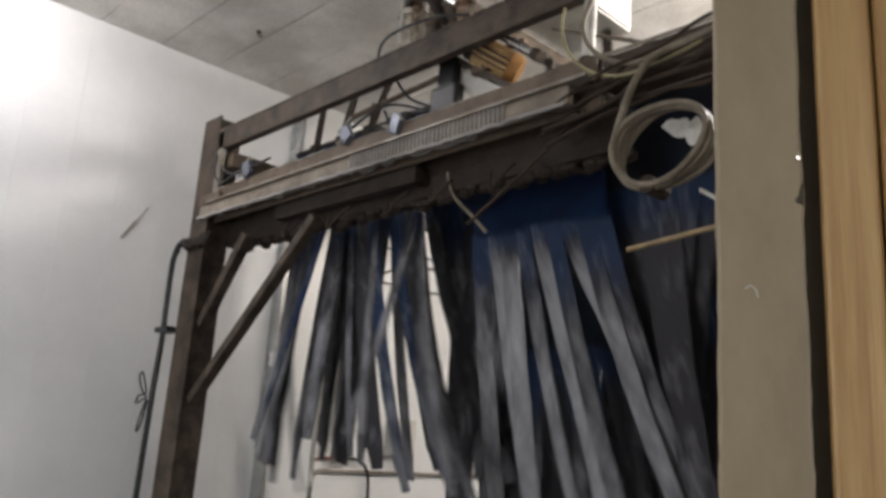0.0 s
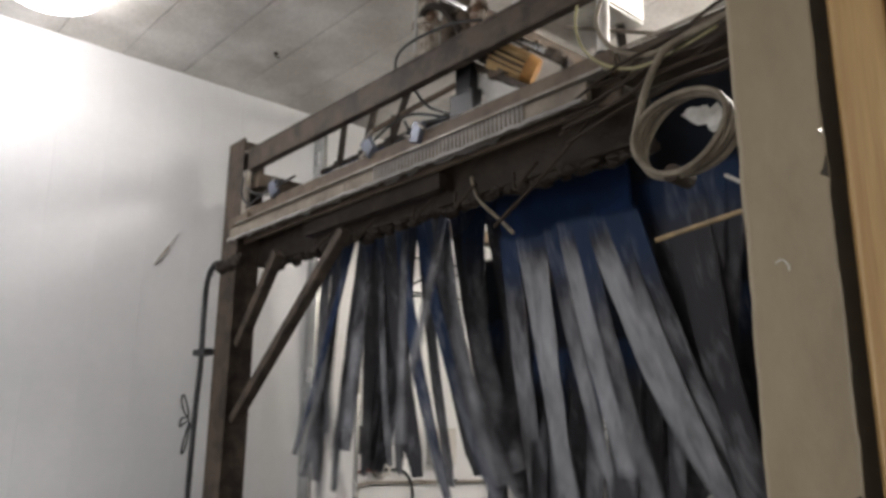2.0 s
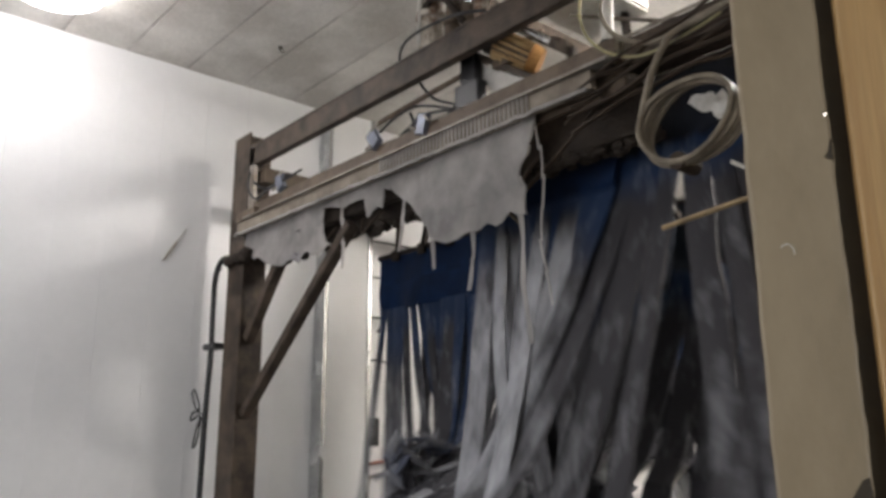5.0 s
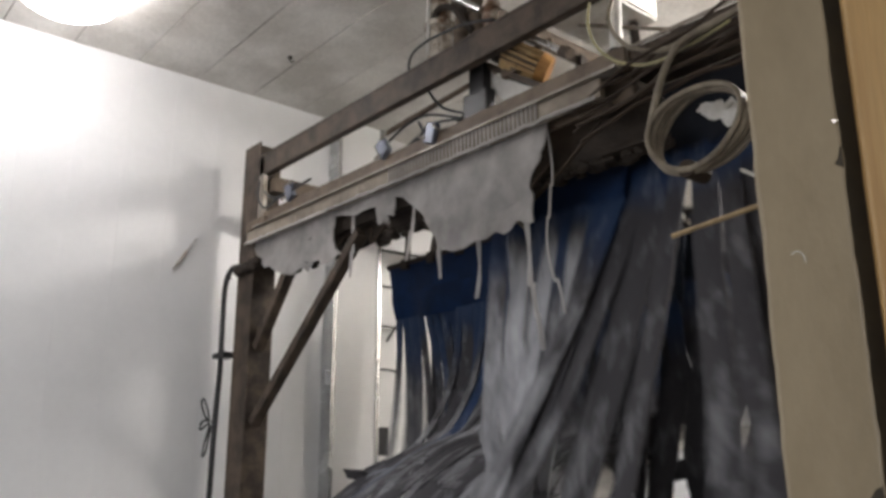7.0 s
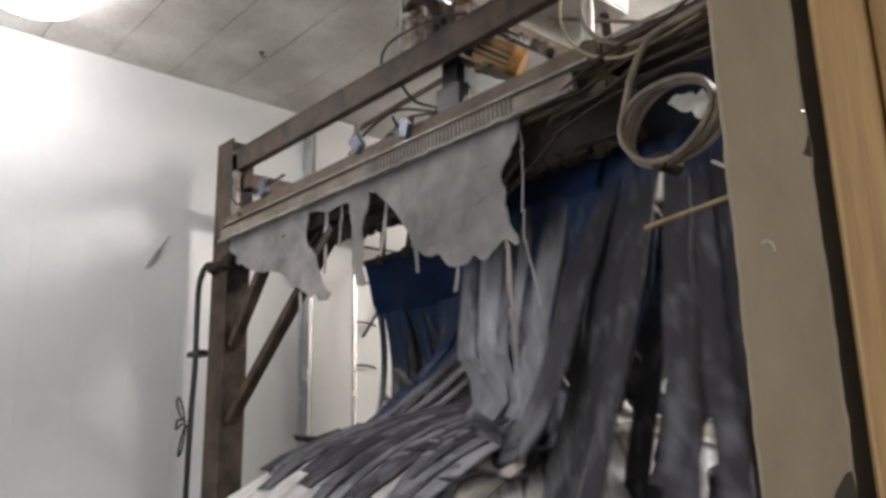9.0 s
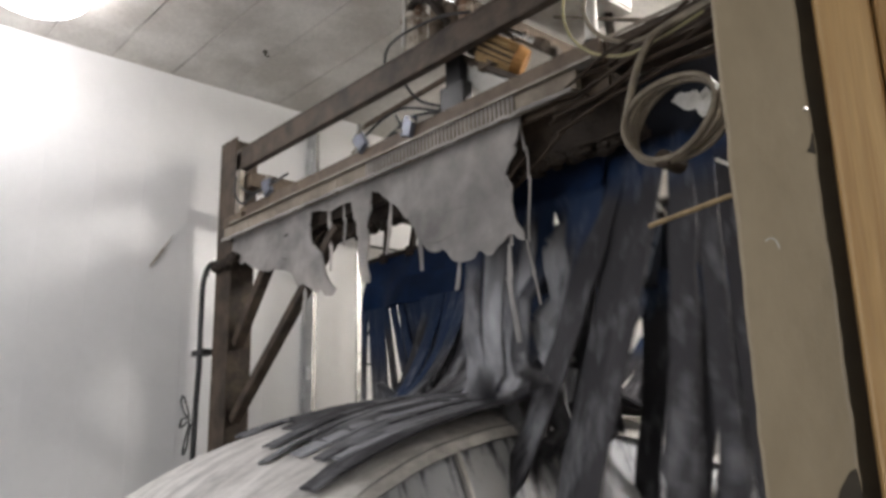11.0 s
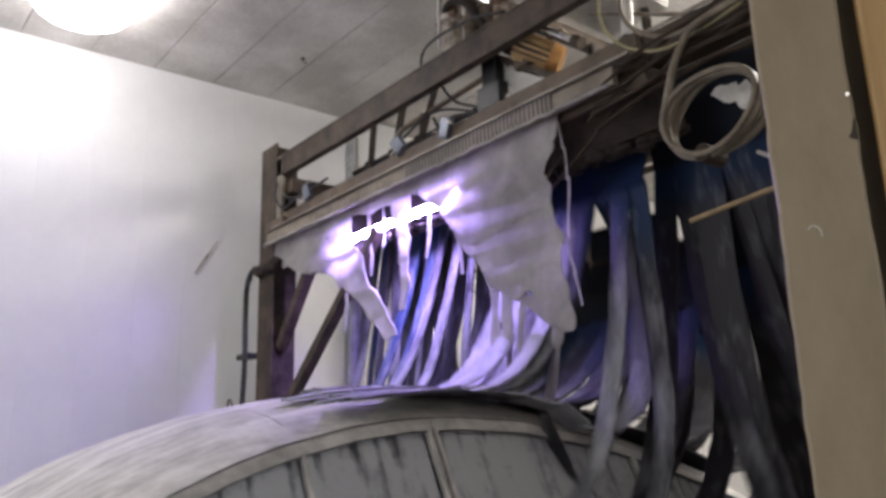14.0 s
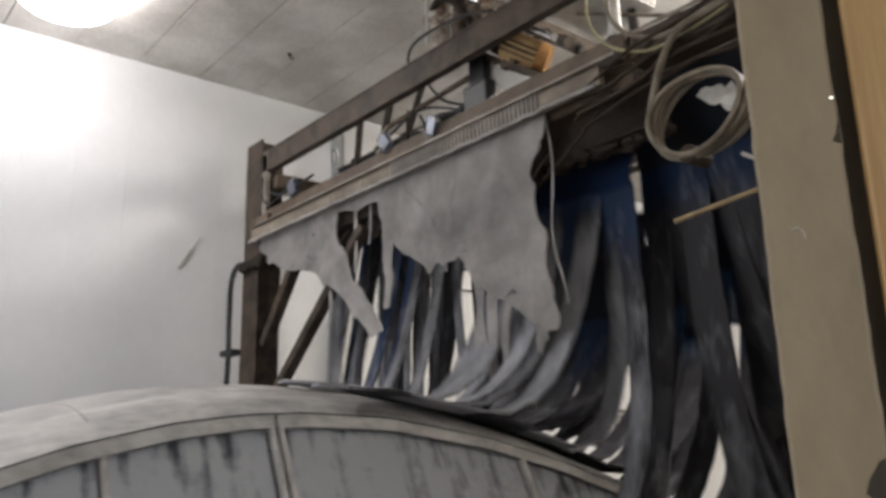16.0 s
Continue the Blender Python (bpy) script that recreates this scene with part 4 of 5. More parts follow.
def build_car():
    glass, paint = car_materials()
    t = thing("car", "grey sedan covered in white foam, rolling under the curtains", "car")
    bm = bmesh.new()
    surface(bm, linspace(-0.50, 0.82, 26), linspace(-1, 1, 31))
    for s in (-1, 1):
        surface(bm, linspace(-1.28, -0.50, 16), [s * u for u in linspace(0.87, 1, 6)])
        surface(bm, linspace(0.82, 1.95, 18), [s * u for u in linspace(0.80, 1, 6)])
    part("roof", bm, paint, t, "foam-covered roof and pillars", True)
    bm = bmesh.new()
    surface(bm, linspace(-1.28, -0.502, 16), linspace(-0.869, 0.869, 20))
    part("windshield", bm, paint, t, "foam-smeared windshield", True)
    bm = bmesh.new()
    surface(bm, linspace(0.83, 1.95, 16), linspace(-0.795, 0.795, 20))
    part("rear_window", bm, glass, t, "foam-smeared rear window", True)
    for s in (-1, 1):
        # side windows between the dividers
        for y0, y1 in ((-1.12, -0.50), (-0.475, -0.03), (0.03, 0.92), (0.95, 1.62)):
            bm = bmesh.new()
            ys = linspace(y0, y1, 12)
            cols = []
            for y in ys:
                zt = rail_z(y) - 0.05
                cols.append([bm.verts.new((s * (side_x(z) - 0.02), y, z)) for z in linspace(0.93, zt, 16)])
            for a, b in zip(cols, cols[1:]):
                for i in range(15):
                    bm.faces.new((a[i], a[i + 1], b[i + 1], b[i]))
            pane = part("side_window", bm, glass, t, "side window smeared with grey foam", True)
            slid = pane.data.attributes.new("slid", "FLOAT", "POINT")
            for v in pane.data.vertices:
                slid.data[v.index].value = max(0.0, 1 - (rail_z(v.co.y) - 0.05 - v.co.z) / 0.13)
        # door frames along the arch
        for drop, w, proud, m, nm in ((0.002, 0.006, -0.004, M_GASKET, "gasket"), (0.009, 0.037, 0.006, paint, "window_frame"), (0.046, 0.006, 0.0, M_GASKET, "window_seal")):
            for y0, y1 in ((-1.2, -0.006), (0.006, 1.72)):
                bm = bmesh.new()
                prev = None
                for y in linspace(y0, y1, 30):
                    z = rail_z(y) - drop
                    ring = [bm.verts.new((s * (side_x(zz) + p), y, zz)) for zz, p in ((z, proud), (z - w, proud), (z - w, proud - 0.02), (z, proud - 0.02))]
                    if prev:
                        for i in range(4):
                            bm.faces.new((prev[i], prev[(i + 1) % 4], ring[(i + 1) % 4], ring[i]))
                    prev = ring
                part(nm, bm, m, t, smooth=False)
        for y, w in ((-0.487, 0.016), (-0.014, 0.016), (0.014, 0.016), (0.935, 0.02)):
            bm = bmesh.new()
            zt = rail_z(y) - 0.04
            beam(bm, (s * (side_x(0.93) - 0.006), y, 0.93), (s * (side_x(zt) - 0.006), y, zt), w, 0.025, 0.003)
            part("window_post", bm, paint, t)
    # lower body as one lofted shell
    bm = bmesh.new()
    prof = [(-2.35, 0.62, 0.60), (-2.25, 0.78, 0.72), (-1.8, 0.86, 0.86), (-1.3, 0.89, 0.96), (0, 0.90, 0.97), (1.5, 0.89, 0.98), (2.0, 0.86, 0.99), (2.35, 0.80, 0.92), (2.45, 0.66, 0.80)]
    prev = None
    for y, w, z in prof:
        ring = [bm.verts.new(p) for p in ((-w * 0.94, y, 0.22), (-w, y, 0.45), (-w, y, z - 0.12), (-w * 0.93, y, z), (-w * 0.5, y, z + 0.03), (0, y, z + 0.04), (w * 0.5, y, z + 0.03), (w * 0.93, y, z), (w, y, z - 0.12), (w, y, 0.45), (w * 0.94, y, 0.22))]
        if prev:
            for i in range(11):
                bm.faces.new((prev[i], prev[(i + 1) % 11], ring[(i + 1) % 11], ring[i]))
        else:
            bm.faces.new(ring)
        prev = ring
    bm.faces.new(prev[::-1])
    part("body", bm, paint, t, smooth=True)
    for sx in (-1, 1):
        for y in (-1.5, 1.35):
            bm = bmesh.new()
            rod(bm, (sx * 0.72, y, 0.315), (sx * 0.915, y, 0.315), 0.315, 28)
            w = part("wheel", bm, M_BLACK, t)
            bm = bmesh.new()
            rod(bm, (sx * 0.91, y, 0.315), (sx * 0.93, y, 0.315), 0.2, 20)
            part("rim", bm, M_ALU, w)
        bm = bmesh.new()
        bmesh.ops.create_uvsphere(bm, u_segments=16, v_segments=10, radius=0.1, matrix=Matrix.Translation((sx * 0.97, -0.95, 1.03)) @ Matrix.Diagonal((1.0, 0.6, 0.7, 1)))
        part("mirror", bm, paint, t, smooth=True)
    return t


car = build_car()


# ---- swinging curtains ----
SEG, NSEG, HALF = 0.116, 14, 0.17
CURT = []


def step(a, b, v):
    v = min(1.0, max(0.0, (v - a) / (b - a)))
    return v * v * (3 - 2 * v)


# how much soap lies along a strip, and where the navy top ends
TONES = {"pale": (lambda v: 0.06 + 0.62 * step(0.02, 0.16, v), 0.05), "fair": (lambda v: 0.04 + 0.50 * step(0.10, 0.45, v), 0.16),
         "grey": (lambda v: 0.36 * step(0.15, 0.6, v), 0.22), "blue": (lambda v: 0.30 * step(0.3, 0.9, v), 0.9),
         "dark": (lambda v: 0.20 * step(0.3, 1.0, v), 0.12), "black": (lambda v: 0.05 * v, 0.1)}


@functools.lru_cache(maxsize=None)
def strip_mesh(width, tone, k, seed):
    """One length of felt strip, straight at its ends and worn along its edges."""
    bm = bmesh.new()
    L, n = SEG * 1.10, 4
    xs = (-1, -0.5, 0, 0.5, 1)
    front, back = [], []
    for off, g in ((-0.0045, front), (0.0045, back)):
        for r in range(n + 1):
            v = k + r / n
            worn = (1 - 0.10 * (1 + noise.noise((v * 0.7, seed * 3.7, width * 90)))) * (1 - 0.35 * step(0.9, 1.0, v / NSEG))
            shift = 0.10 * noise.noise((v * 0.45, seed * 5.1, 3))
            g.append([Vector(((x * worn + shift) * width / 2, off - 0.004 * (1 - x * x), -L * r / n)) for x in xs])
    slab(bm, front, back)
    me = bpy.data.meshes.new("strip")
    bm.to_mesh(me)
    bm.free()
    me.materials.append(M_STRIP)
    soap, navy = me.attributes.new("soap", "FLOAT", "POINT"), me.attributes.new("navy", "FLOAT", "POINT")
    along = me.attributes.new("along", "FLOAT_VECTOR", "POINT")
    cover, top = TONES[tone]
    for p in me.vertices:
        v = (k - p.co.z / L) / NSEG
        soap.data[p.index].value = cover(v) - 0.10 * (abs(p.co.x) / (width / 2)) ** 3
        navy.data[p.index].value = 1 - step(top * 0.4, top * 1.4, v)
        along.data[p.index].vector = (p.co.x + seed * 7.3, -v * NSEG * SEG + seed * 3.1, seed)
    me.shade_smooth()
    return me


def curtain(x0, x1, y, z, low, ay, az, n, tones, panel, label, arms=2, gaps=0.0):
    """A felt curtain clamped to a rocking bar: a panel in two hinged halves, slit into strips below; lowest at `low`."""
    t = thing("wash_curtain", label, "wash curtain", "swinging wash curtains")
    nx, rows = 24, 4
    halves = []
    for h in (0, 1):
        bm = bmesh.new()
        grids = []
        for off in (-0.009, 0.009):
            g = []
            for k in range(rows + 1):
                d = h + k / rows
                g.append([Vector((x, off + 0.022 * noise.noise((x * 4, d, y * 7)) * d + 0.012 * math.sin(x * 11 + y * 5) * d, -HALF * 1.03 * k / rows)) for x in linspace(x0, x1, nx + 1)])
            grids.append(g)
        slab(bm, *grids)
        halves.append(part("panel", bm, panel, t, "navy blue felt panel" if panel is M_BLUE else "wet navy felt panel, coloured almost black for shade", True))
    bm = bmesh.new()
    rod(bm, (x0 - 0.02, 0, 0.012), (x1 + 0.02, 0, 0.012), 0.018)
    part("bar", bm, M_SLUDGE, t)
    for i in range(arms):
        x = x0 + (x1 - x0) * (0.14 + 0.42 * i / max(1, arms - 1))
        bm = bmesh.new()
        beam(bm, (x, 0, 0.01), (x - 0.10 + 0.09 * i, 0.10, 0.46), 0.036, 0.036)
        part("arm", bm, M_SLUDGE, t)
        bm = bmesh.new()
        box(bm, x - 0.035, x + 0.035, -0.026, 0.026, -0.03, 0.035, 0.006)
        part("clamp", bm, M_SLUDGE, t)
    strips = []
    for i in range(n):
        x = x0 + (x1 - x0) * (i + 0.5) / n
        if random.random() < gaps:
            continue
        wide = round((x1 - x0) / n * random.choice((0.85, 1.0, 1.15, 1.35, 1.55)), 2)
        tone, seed, pieces = tones[i] if len(tones) == n else random.choice(tones), random.choice((0.3, 1.3, 2.3, 3.3)), []
        for k in range(NSEG):
            ob = new("strip", strip_mesh(wide, tone, k, seed))
            ob.parent = t
            pieces.append(ob)
        strips.append((x, random.uniform(-24, 24), pieces))
    CURT.append((t, y, z, low, ay, az, halves, strips))


BLUE_LABEL = "navy felt wash curtain slit into long wet grey strips"
# the dark curtains carry their shade in the felt colour
DARK_LABEL = "navy wash curtain coloured dark for shade, slit into long black strips"
BLACK = ("dark", "black", "black")
curtain(-4.2, -2.96, 2.87, 2.82, 0.95, 0.21, 0.28, 17, ("fair", "grey", "grey", "dark", "black", "blue"), M_BLUE, BLUE_LABEL, 3)
# tones set by hand; grey ones at right put dimmer light into colour
curtain(-2.62, -1.86, 2.58, 2.68, 1.5, 0.24, 0.32, 9, ("fair", "pale", "pale", "fair", "pale", "grey", "pale", "fair", "grey"), M_BLUE, BLUE_LABEL, 2)
curtain(-1.96, -1.22, 2.64, 2.80, 1.5, 0.24, 0.32, 8, ("dark", "dark", "black"), M_BLUE_SHADE, DARK_LABEL, 1)
curtain(-4.12, -2.5, 3.16, 2.80, 1.05, 0.21, 0.28, 17, ("grey", "dark", "black", "black"), M_BLUE_SHADE, DARK_LABEL, 2)
curtain(-2.75, -1.9, 2.98, 2.26, 1.55, 0.24, 0.32, 8, ("grey", "dark", "black"), M_BLUE_SHADE, DARK_LABEL, 1)
curtain(-3.3, -2.3, 3.32, 2.30, 1.35, 0.22, 0.30, 10, BLACK, M_BLUE_SHADE, DARK_LABEL, 1)
curtain(-1.95, -1.3, 3.05, 2.40, 1.5, 0.24, 0.32, 6, BLACK, M_BLUE_SHADE, DARK_LABEL, 1)
curtain(-2.9, -1.2, 3.45, 2.32, 1.6, 0.24, 0.32, 13, BLACK, M_BLUE_SHADE, DARK_LABEL, 2, 0.25)
curtain(-2.7, -1.1, 3.9, 2.32, 1.45, 0.24, 0.32, 12, BLACK, M_BLUE_SHADE, DARK_LABEL, 2, 0.25)


# ---- foam curtain ----
FOAM = []


def foam_sheet(label, bands, edge, drops, h=0.115, torn=99):
    """A hanging sheet of foam in bands that slide down out of the trough one after another."""
    t = thing("foam_sheet", label, "foam", "foam sheets under the trough", (0, GY + 0.016, 2.62))
    for i in range(bands):
        bm = bmesh.new()
        nx, nz = 30, 6
        grids = []
        for off in (-0.003, 0.003):
            g = []
            for k in range(nz + 1):
                r = []
                for j in range(nx + 1):
                    d = h * i + (h + 0.035) * k / nz
                    a, b = edge(d)
                    a += 0.030 * noise.noise((d * 9, 1.7, 0)) + 0.012 * noise.noise((d * 31, 1.7, 0))
                    b += 0.030 * noise.noise((d * 9, 7.7, 0)) + 0.012 * noise.noise((d * 31, 7.7, 0))
                    x = a + (b - a) * j / nx
                    sag = (max(-0.045, 0.05 * noise.noise((x * 7, i * 3.1, 0.4)) - 0.03 + 0.02 * abs(math.sin(x * 17 + i))) + 0.10 * max(0.0, noise.noise((x * 11, i * 2.7, 5.4)) - 0.02)) * 0.8 * (k / nz) ** 3
                    wave = 0.005 * math.sin(x * 6 + d * 4) + 0.007 * noise.noise((x * 5, d * 5, 3))
                    r.append(Vector((x, off + wave + 0.0007 * i, -(h + 0.035) * k / nz + sag)))
                g.append(r)
            grids.append(g)
        slab(bm, *grids)
        # thicker bead along the free edges
        for j in (0, nx):
            tube(bm, [(g0[j] + g1[j]) / 2 for g0, g1 in zip(*grids)], 0.006, 6)
        tube(bm, [(p + q) / 2 for p, q in zip(grids[0][-1], grids[1][-1])], 0.003, 5)
        ob = part("foam_band", bm, M_FOAM, t, smooth=True)
        FOAM.append((ob, 0.175, -h * i + 0.005, drops[i], i >= torn))


def curve(pts):
    xs = [p[0] for p in pts]
    return lambda d: (float(np.interp(d, xs, [p[1] for p in pts])), float(np.interp(d, xs, [p[2] for p in pts])))


foam_sheet("grey-white foam sheet hanging from the trough", 7, curve([(0, -3.0, -2.03), (0.06, -2.95, -2.04), (0.13, -2.86, -2.08), (0.2, -2.78, -2.12), (0.33, -2.68, -2.11), (0.42, -2.62, -2.09), (0.5, -2.54, -2.075), (0.58, -2.46, -2.06), (0.66, -2.37, -2.05), (0.72, -2.26, -2.03), (0.80, -2.15, -2.0), (0.95, -2.09, -1.99)]), [2.6, 2.7, 3.15, 8.4, 11.2, 11.4, 11.5], torn=4)
foam_sheet("late ragged flap of foam beside the larger sheet", 4, curve([(0, -3.12, -2.58), (0.12, -3.14, -2.58), (0.25, -3.1, -2.6), (0.36, -2.97, -2.6), (0.44, -2.84, -2.6), (0.55, -2.7, -2.58)]), [15.0, 15.02, 15.04, 15.06])
foam_sheet("grey-white foam sheet by the arch post", 6, curve([(0, -4.45, -3.52), (0.03, -4.43, -3.54), (0.14, -4.30, -3.555), (0.22, -4.15, -3.50), (0.31, -3.77, -3.44), (0.34, -3.70, -3.43), (0.46, -3.55, -3.38), (0.6, -3.36, -3.22), (0.75, -3.2, -3.12)]), [2.55, 2.7, 7.2, 8.2, 11.8, 12.0])
foam_sheet("narrow tongue of foam between two sheets", 5, curve([(0, -3.22, -2.98), (0.06, -3.15, -3.02), (0.2, -3.12, -3.05), (0.4, -3.115, -3.06), (0.6, -3.10, -3.07)]), [3.2, 6.8, 7.0, 8.5, 11.5])
foam_sheet("thin foam fringe between the sheets", 1, curve([(0, -3.56, -2.97), (0.2, -3.55, -2.97)]), [3.2], 0.02)


def foam_strand(x, first, last, start, w):
    t = thing("foam_strand", "thin white foam strand dripping from the trough", "foam", "foam strands", (x, GY + 0.039, 2.62))
    for i in range(first, last):
        bm = bmesh.new()
        front, back = [], []
        for off, g in ((-0.004, front), (0.004, back)):
            for k in range(6):
                d = 0.125 * i + 0.135 * k / 5
                c = 0.05 * noise.noise((d * 3, x * 11, 0)) + (d - 0.4) * 0.12 * math.sin(x * 37)
                half = w * (0.5 + 0.35 * noise.noise((d * 9, x * 7, 4))) * (1.0 if d < 0.9 else 0.7)
                g.append([Vector((c + half * u, off * (1 - 0.6 * u * u), -0.135 * k / 5)) for u in (-1, -0.5, 0, 0.5, 1)])
        slab(bm, front, back)
        ob = part("strand_piece", bm, M_FOAM, t, smooth=True)
        FOAM.append((ob, 0.16, -0.125 * i, start + 0.10 * (i - first), start > 11))


for x, i0, i1, st, w in ((-3.40, 0, 3, 3.6, 0.026), (-3.30, 0, 2, 7.0, 0.016), (-2.02, 0, 6, 3.3, 0.010), (-2.16, 2, 7, 4.0, 0.022), (-3.66, 3, 5, 8.4, 0.03),
                         (-2.50, 4, 7, 11.2, 0.05), (-2.38, 5, 8, 11.5, 0.05), (-2.25, 5, 8, 11.6, 0.04), (-2.10, 6, 9, 11.7, 0.06),
                         (-2.92, 1, 3, 3.3, 0.020), (-2.70, 2, 4, 3.7, 0.022), (-2.42, 3, 5, 3.8, 0.020)):
    foam_strand(x, i0, i1, st, w)


# ---- swivelling light bar behind the foam ----
def light_bar():
    # added trough-shaped shield; it blocks the lens until the bar turns out
    t = thing("light_shield", "dark shield added to block the violet light bar between flashes", "lamp channel")
    for y0, y1, z0, z1 in ((0.064, 0.067, 2.52, 2.595), (0.140, 0.143, 2.52, 2.595), (0.067, 0.140, 2.592, 2.595)):
        bm = bmesh.new()
        box(bm, -3.75, -2.62, GY + y0, GY + y1, z0, z1)
        part("shield_wall", bm, M_SLUDGE, t)
    for x in (-3.75, -2.62):
        bm = bmesh.new()
        box(bm, x - 0.004, x, GY + 0.064, GY + 0.143, 2.52, 2.595)
        part("shield_end", bm, M_SLUDGE, t)
    b = thing("light_bar", "violet light bar that swivels out of its shield to flash", "light bar", "", (0, GY + 0.1035, 2.555))
    for a0, a1, mat, nm, r in ((52, 128, glow("violet_light", (0.45, 0.32, 1.0), 560.0), "lens", 0.0330), (128, 412, M_SLUDGE, "back_shell", 0.0335)):
        bm = bmesh.new()
        n = 8 if nm == "lens" else 24
        rings = []
        for x in (-3.72, -2.65):
            rings.append([bm.verts.new((x, r * math.cos(radians(a0 + (a1 - a0) * k / n)), r * math.sin(radians(a0 + (a1 - a0) * k / n)))) for k in range(n + 1)])
        for i in range(n):
            bm.faces.new((rings[0][i], rings[0][i + 1], rings[1][i + 1], rings[1][i]))
        if nm != "lens":
            for ring in rings:
                bm.faces.new(ring)
        part(nm, bm, mat, b)
    return b


LIGHT_BAR = light_bar()


# ---- what moves ----
def hang(top, seg, damp, X, stiff):
    """Chains hung from moving tops, one row of `top` a step; they bend softly and rest on the car where they meet it."""
    n, count = seg.shape
    P = np.zeros((n, count + 1, 3))
    P[:, :, 0] = X[:, None]
    P[:, :, 1] = top[0][:, None, 1]
    P[:, :, 2] = top[0][:, None, 2] - np.concatenate([np.zeros((n, 1)), np.cumsum(seg, 1)], 1)
    Q = P.copy()
    ry, rz = np.array([p[0] for p in RAIL]), np.array([p[1] for p in RAIL])
    out = []
    for i in range(len(top)):
        t = T0 + i * DT
        V = (P - Q) * (1 - damp * DT)[:, None, None]
        Q = P.copy()
        P = P + V
        P[:, :, 2] -= 13.5 * DT * DT
        P[:, :, 0] += 0.0006 * np.sin(t * 3.1 + X * 5)[:, None] * np.linspace(0, 1, count + 1)
        for it in range(14):
            P[:, 0] = top[i]
            for k in range(count):
                d = P[:, k + 1] - P[:, k]
                L = np.linalg.norm(d, axis=1)
                f = ((L - seg[:, k]) / L)[:, None] * d
                if k == 0:
                    P[:, 1] -= f
                else:
                    P[:, k] += f * 0.5
                    P[:, k + 1] -= f * 0.5
            if it % 4 == 3:
                for k in range(count - 1):
                    d = P[:, k + 2] - P[:, k]
                    L = np.linalg.norm(d, axis=1) + 1e-6
                    want = stiff * (seg[:, k] + seg[:, k + 1])
                    f = (np.minimum(0, L - want) / L)[:, None] * d
                    P[:, k] += f * 0.5
                    P[:, k + 2] -= f * 0.5
                P[:, 0] = top[i]
        yr, xr = P[:, :, 1] - car_y(t), np.abs(P[:, :, 0] - CAR_X)
        roof = np.interp(yr, ry, rz) + 0.13 - 0.05 * (xr / 0.6) ** 2
        roof = np.where((yr > -2.3) & (yr < 2.4), np.where(yr < -1.28, 0.45, np.where(yr > 1.95, 1.02, roof)), 0.03)
        roof = np.where(xr < 0.68, roof, np.where(xr < 0.92, np.minimum(roof, 1.0), 0.03))
        # the arch and its foam keep the felt behind them
        P[:, 1:, 1] = np.where((P[:, 1:, 2] > 1.98) & (P[:, 1:, 1] < GY + 0.11), np.minimum(GY + 0.11, P[:, 1:, 1] + 0.05), P[:, 1:, 1])
        low_pt = P[:, :, 2] < roof
        low_pt[:, 0] = False
        P[:, :, 2] = np.where(low_pt, np.minimum(roof, P[:, :, 2] + 0.06), P[:, :, 2])
        # strips that touch the car are swept the way it rolls and lie out along it
        P[:, :, 1] -= np.where(low_pt, 0.0032, 0) * np.linspace(0.2, 1, count + 1)
        Q = np.where(low_pt[:, :, None], Q * 0.5 + P * 0.5, Q)
        out.append(P.copy())
    return out


DT, T0 = 1 / 60, -6.0


def simulate():
    """First the panels, each with the weight of its strips, then the strips from the panels' lower edges."""
    rng = np.random.RandomState(4)
    times = [T0 + i * DT for i in range(int(round((16.0 - T0) / DT)) + 1)]
    mid = np.array([(c[7][0][0] + c[7][-1][0]) / 2 for c in CURT])
    Y, Z, LOW, AY, AZ = (np.array([c[i] for c in CURT]) for i in (1, 2, 3, 4, 5))
    bars = []
    for t in times:
        c = np.cos(np.pi * (t - LOW))
        bars.append(np.stack([mid, Y + AY * c, Z - AZ * c], 1))
    n = len(CURT)
    seg = np.concatenate([np.full((n, 2), HALF), np.full((n, 10), 0.15)], 1)
    panels = hang(bars, seg, np.full(n, 2.0), mid, 0.97)
    owner = np.array([c for c, k in enumerate(CURT) for _ in k[7]])
    X = np.array([x for k in CURT for x, _, _ in k[7]])
    n = len(X)
    tops = []
    for P in panels:
        tops.append(np.stack([X, P[owner, 2, 1], P[owner, 2, 2] + 0.012], 1))
    seg = np.repeat((SEG * rng.uniform(0.82, 1.04, n))[:, None], NSEG, 1)
    strips = hang(tops, seg, rng.uniform(0.6, 1.9, n), X, 0.97)
    pick = [int(round((k / 10 - T0) / DT)) for k in range(161)]
    return [bars[i] for i in pick], [panels[i] for i in pick], [strips[i] for i in pick]


def hung(a, b, spin=0.0):
    """The turn of a piece that hangs from a towards b."""
    up = (a - b).normalized()
    side = Vector((math.cos(spin), math.sin(spin), 0))
    fwd = up.cross(side).normalized()
    side = fwd.cross(up)
    return Matrix(((side.x, fwd.x, up.x, 0), (side.y, fwd.y, up.y, 0), (side.z, fwd.z, up.z, 0), (0, 0, 0, 1)))


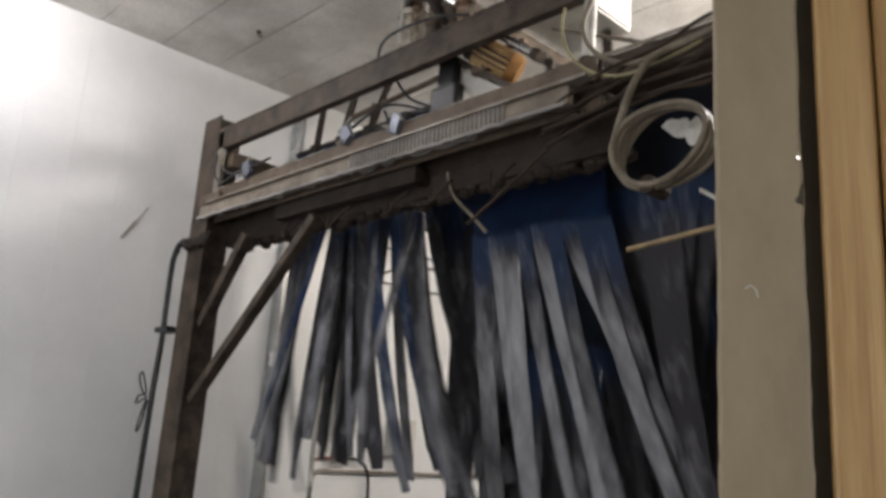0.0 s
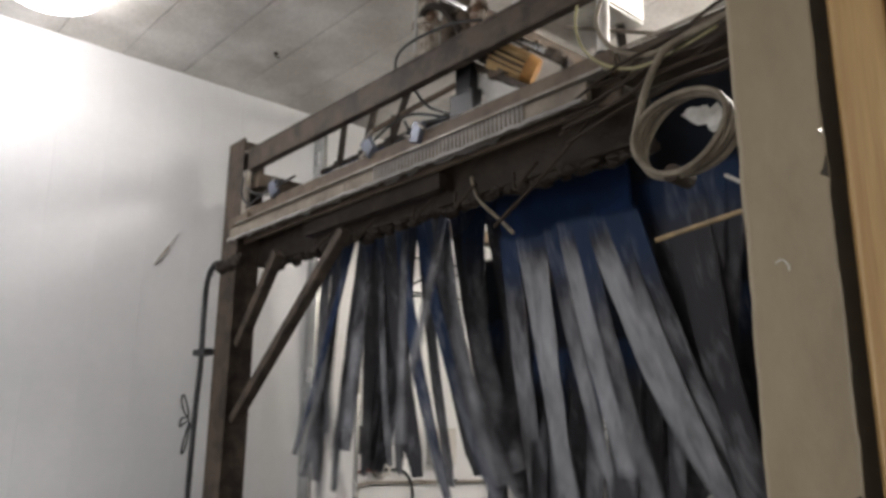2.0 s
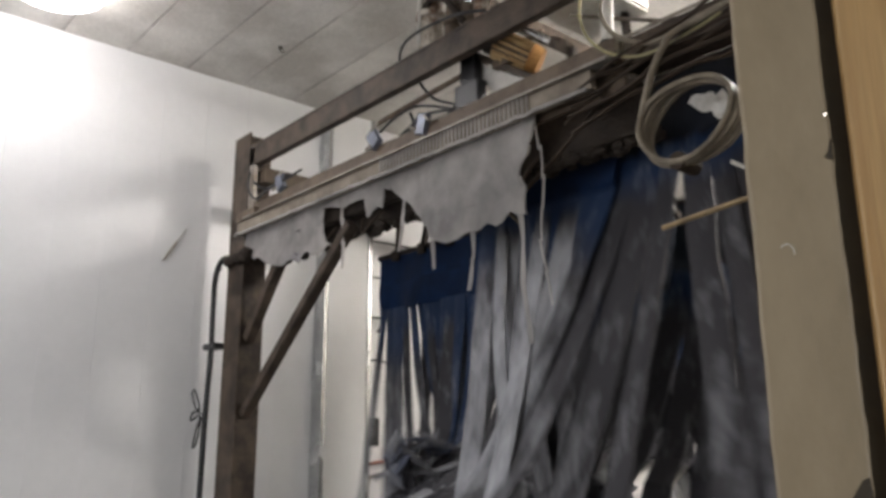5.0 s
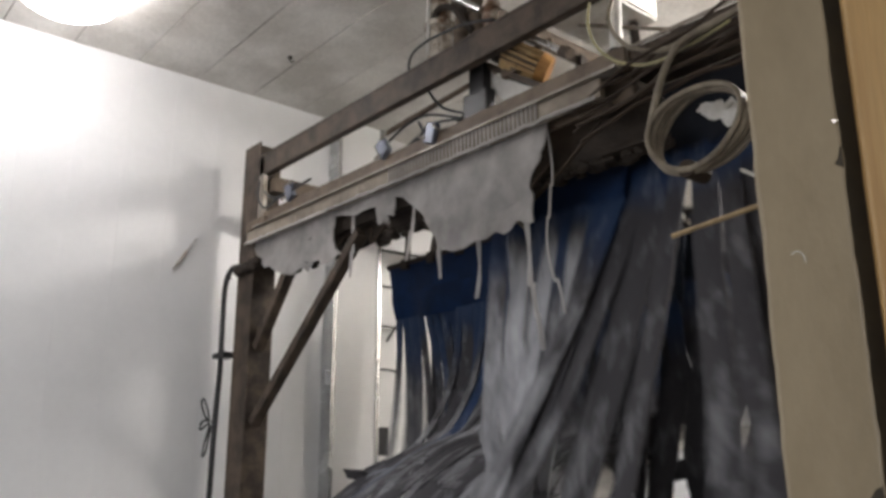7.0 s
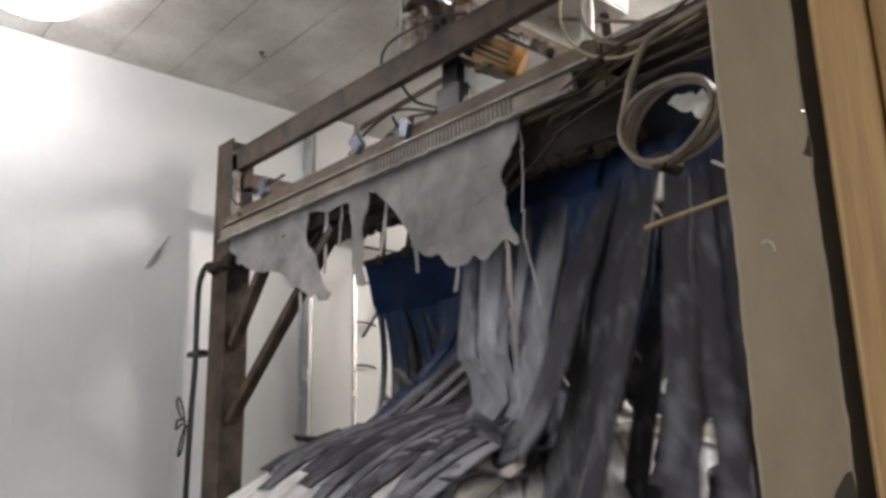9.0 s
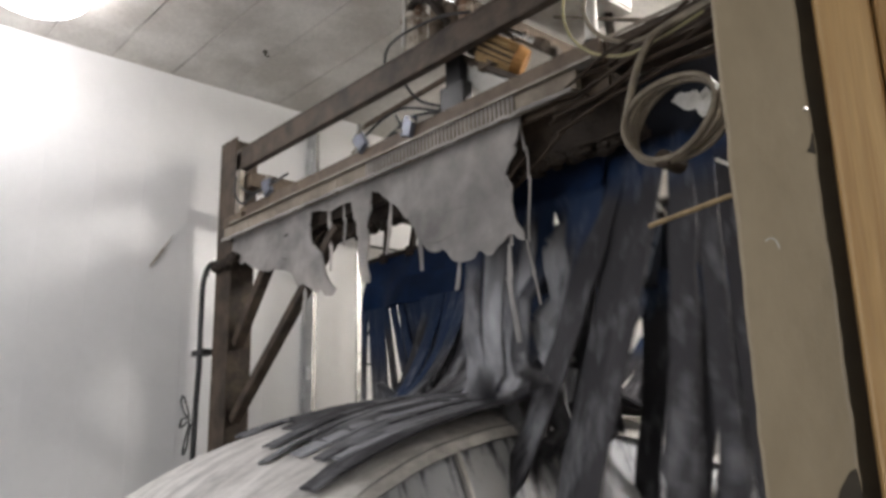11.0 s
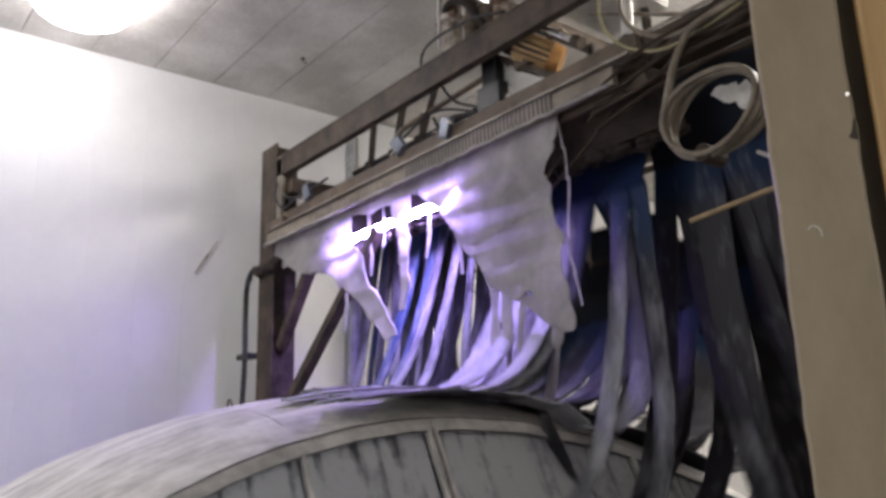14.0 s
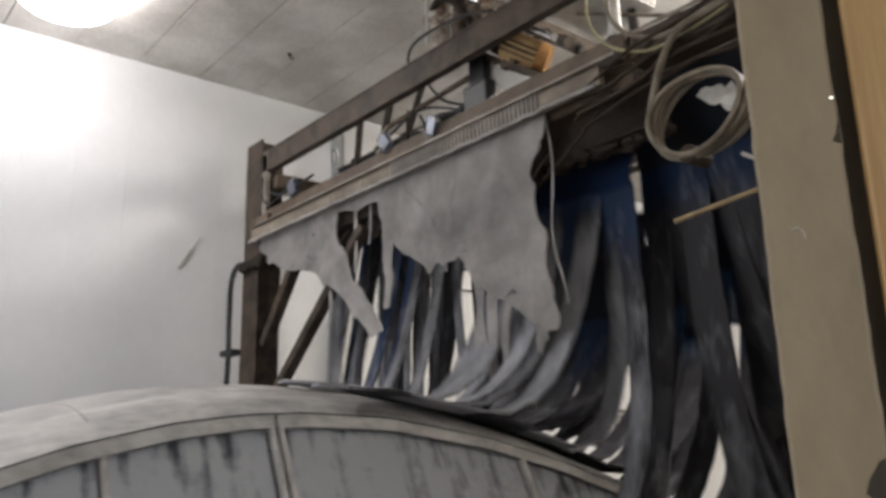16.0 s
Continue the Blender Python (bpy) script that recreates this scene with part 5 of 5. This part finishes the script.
def motions():
    walk(car, [(t, pose(CAR_X, car_y(t), 0)) for t in (0, 4, 8, 12, 16)])
    base = (0, GY + 0.1035, 2.555)
    rows = [(0, pose(*base))]
    for flash in (2.1, 3.4, 4.75, 6.05, 7.4, 8.7, 10.05, 11.4, 12.7, 14.0, 15.4):
        for dt, turn in ((-0.1, 0), (-0.0667, 0), (-0.0333, 79), (0, 158), (0.0333, 79), (0.0667, 0), (0.1, 0)):
            rows.append((flash + dt, pose(base[0], base[1], base[2] - 0.045 * turn / 158, turn)))
    rows.append((16, pose(*base)))
    walk(LIGHT_BAR, rows)
    bars, panels, chains = simulate()
    first = 0
    for c, (t, y, z, low, ay, az, halves, strips) in enumerate(CURT):
        base = [Vector((0, bars[k][c][1], bars[k][c][2])) for k in range(161)]
        walk(t, [(k / 10, Matrix.Translation(base[k])) for k in range(161)])
        for h, ob in enumerate(halves):
            rows = []
            for k in range(161):
                a, b = (Vector((0, *panels[k][c, i][1:])) for i in (h, h + 1))
                rows.append((k / 10, Matrix.Translation(a - base[k]) @ hung(a, b)))
            walk(ob, rows)
        for j, (x, twist, pieces) in enumerate(strips):
            for i, ob in enumerate(pieces):
                rows = []
                spin = radians(twist * (0.3 + 0.7 * i / NSEG))
                for k in range(161):
                    a, b = Vector(chains[k][first + j, i]), Vector(chains[k][first + j, i + 1])
                    rows.append((k / 10, Matrix.Translation(a - base[k]) @ hung(a, b, spin)))
                walk(ob, rows)
        first += len(strips)
    for ob, hid, shown, when, torn in FOAM:
        rows = [(0, pose(0, 0, hid)), (when, pose(0, 0, hid)), (when + 0.25 + 0.3 * (hid - shown), pose(0, 0, shown))]
        if torn:
            # the swinging strips tear the tip away and it grows again
            up, down = pose(0, 0, hid), pose(0, 0, shown)
            rows += [(12.55, down), (12.85, up), (13.6, up), (13.95, down), (14.65, down), (14.9, up), (15.15, up), (15.45, down), (16.0, down)]
            walk(ob, rows)
            continue
        k = when + 1.4
        n = 0
        while k < 15.5:
            rows.append((k, pose(0.012 * math.sin(k * 2.1 + shown * 9), 0, shown + 0.010 * math.sin(k * 1.7 + n) * (1 if shown < -0.05 else 0.2))))
            k += 0.7
            n += 1
        rows.append((16.0, pose(0, 0, shown)))
        walk(ob, rows)


motions()
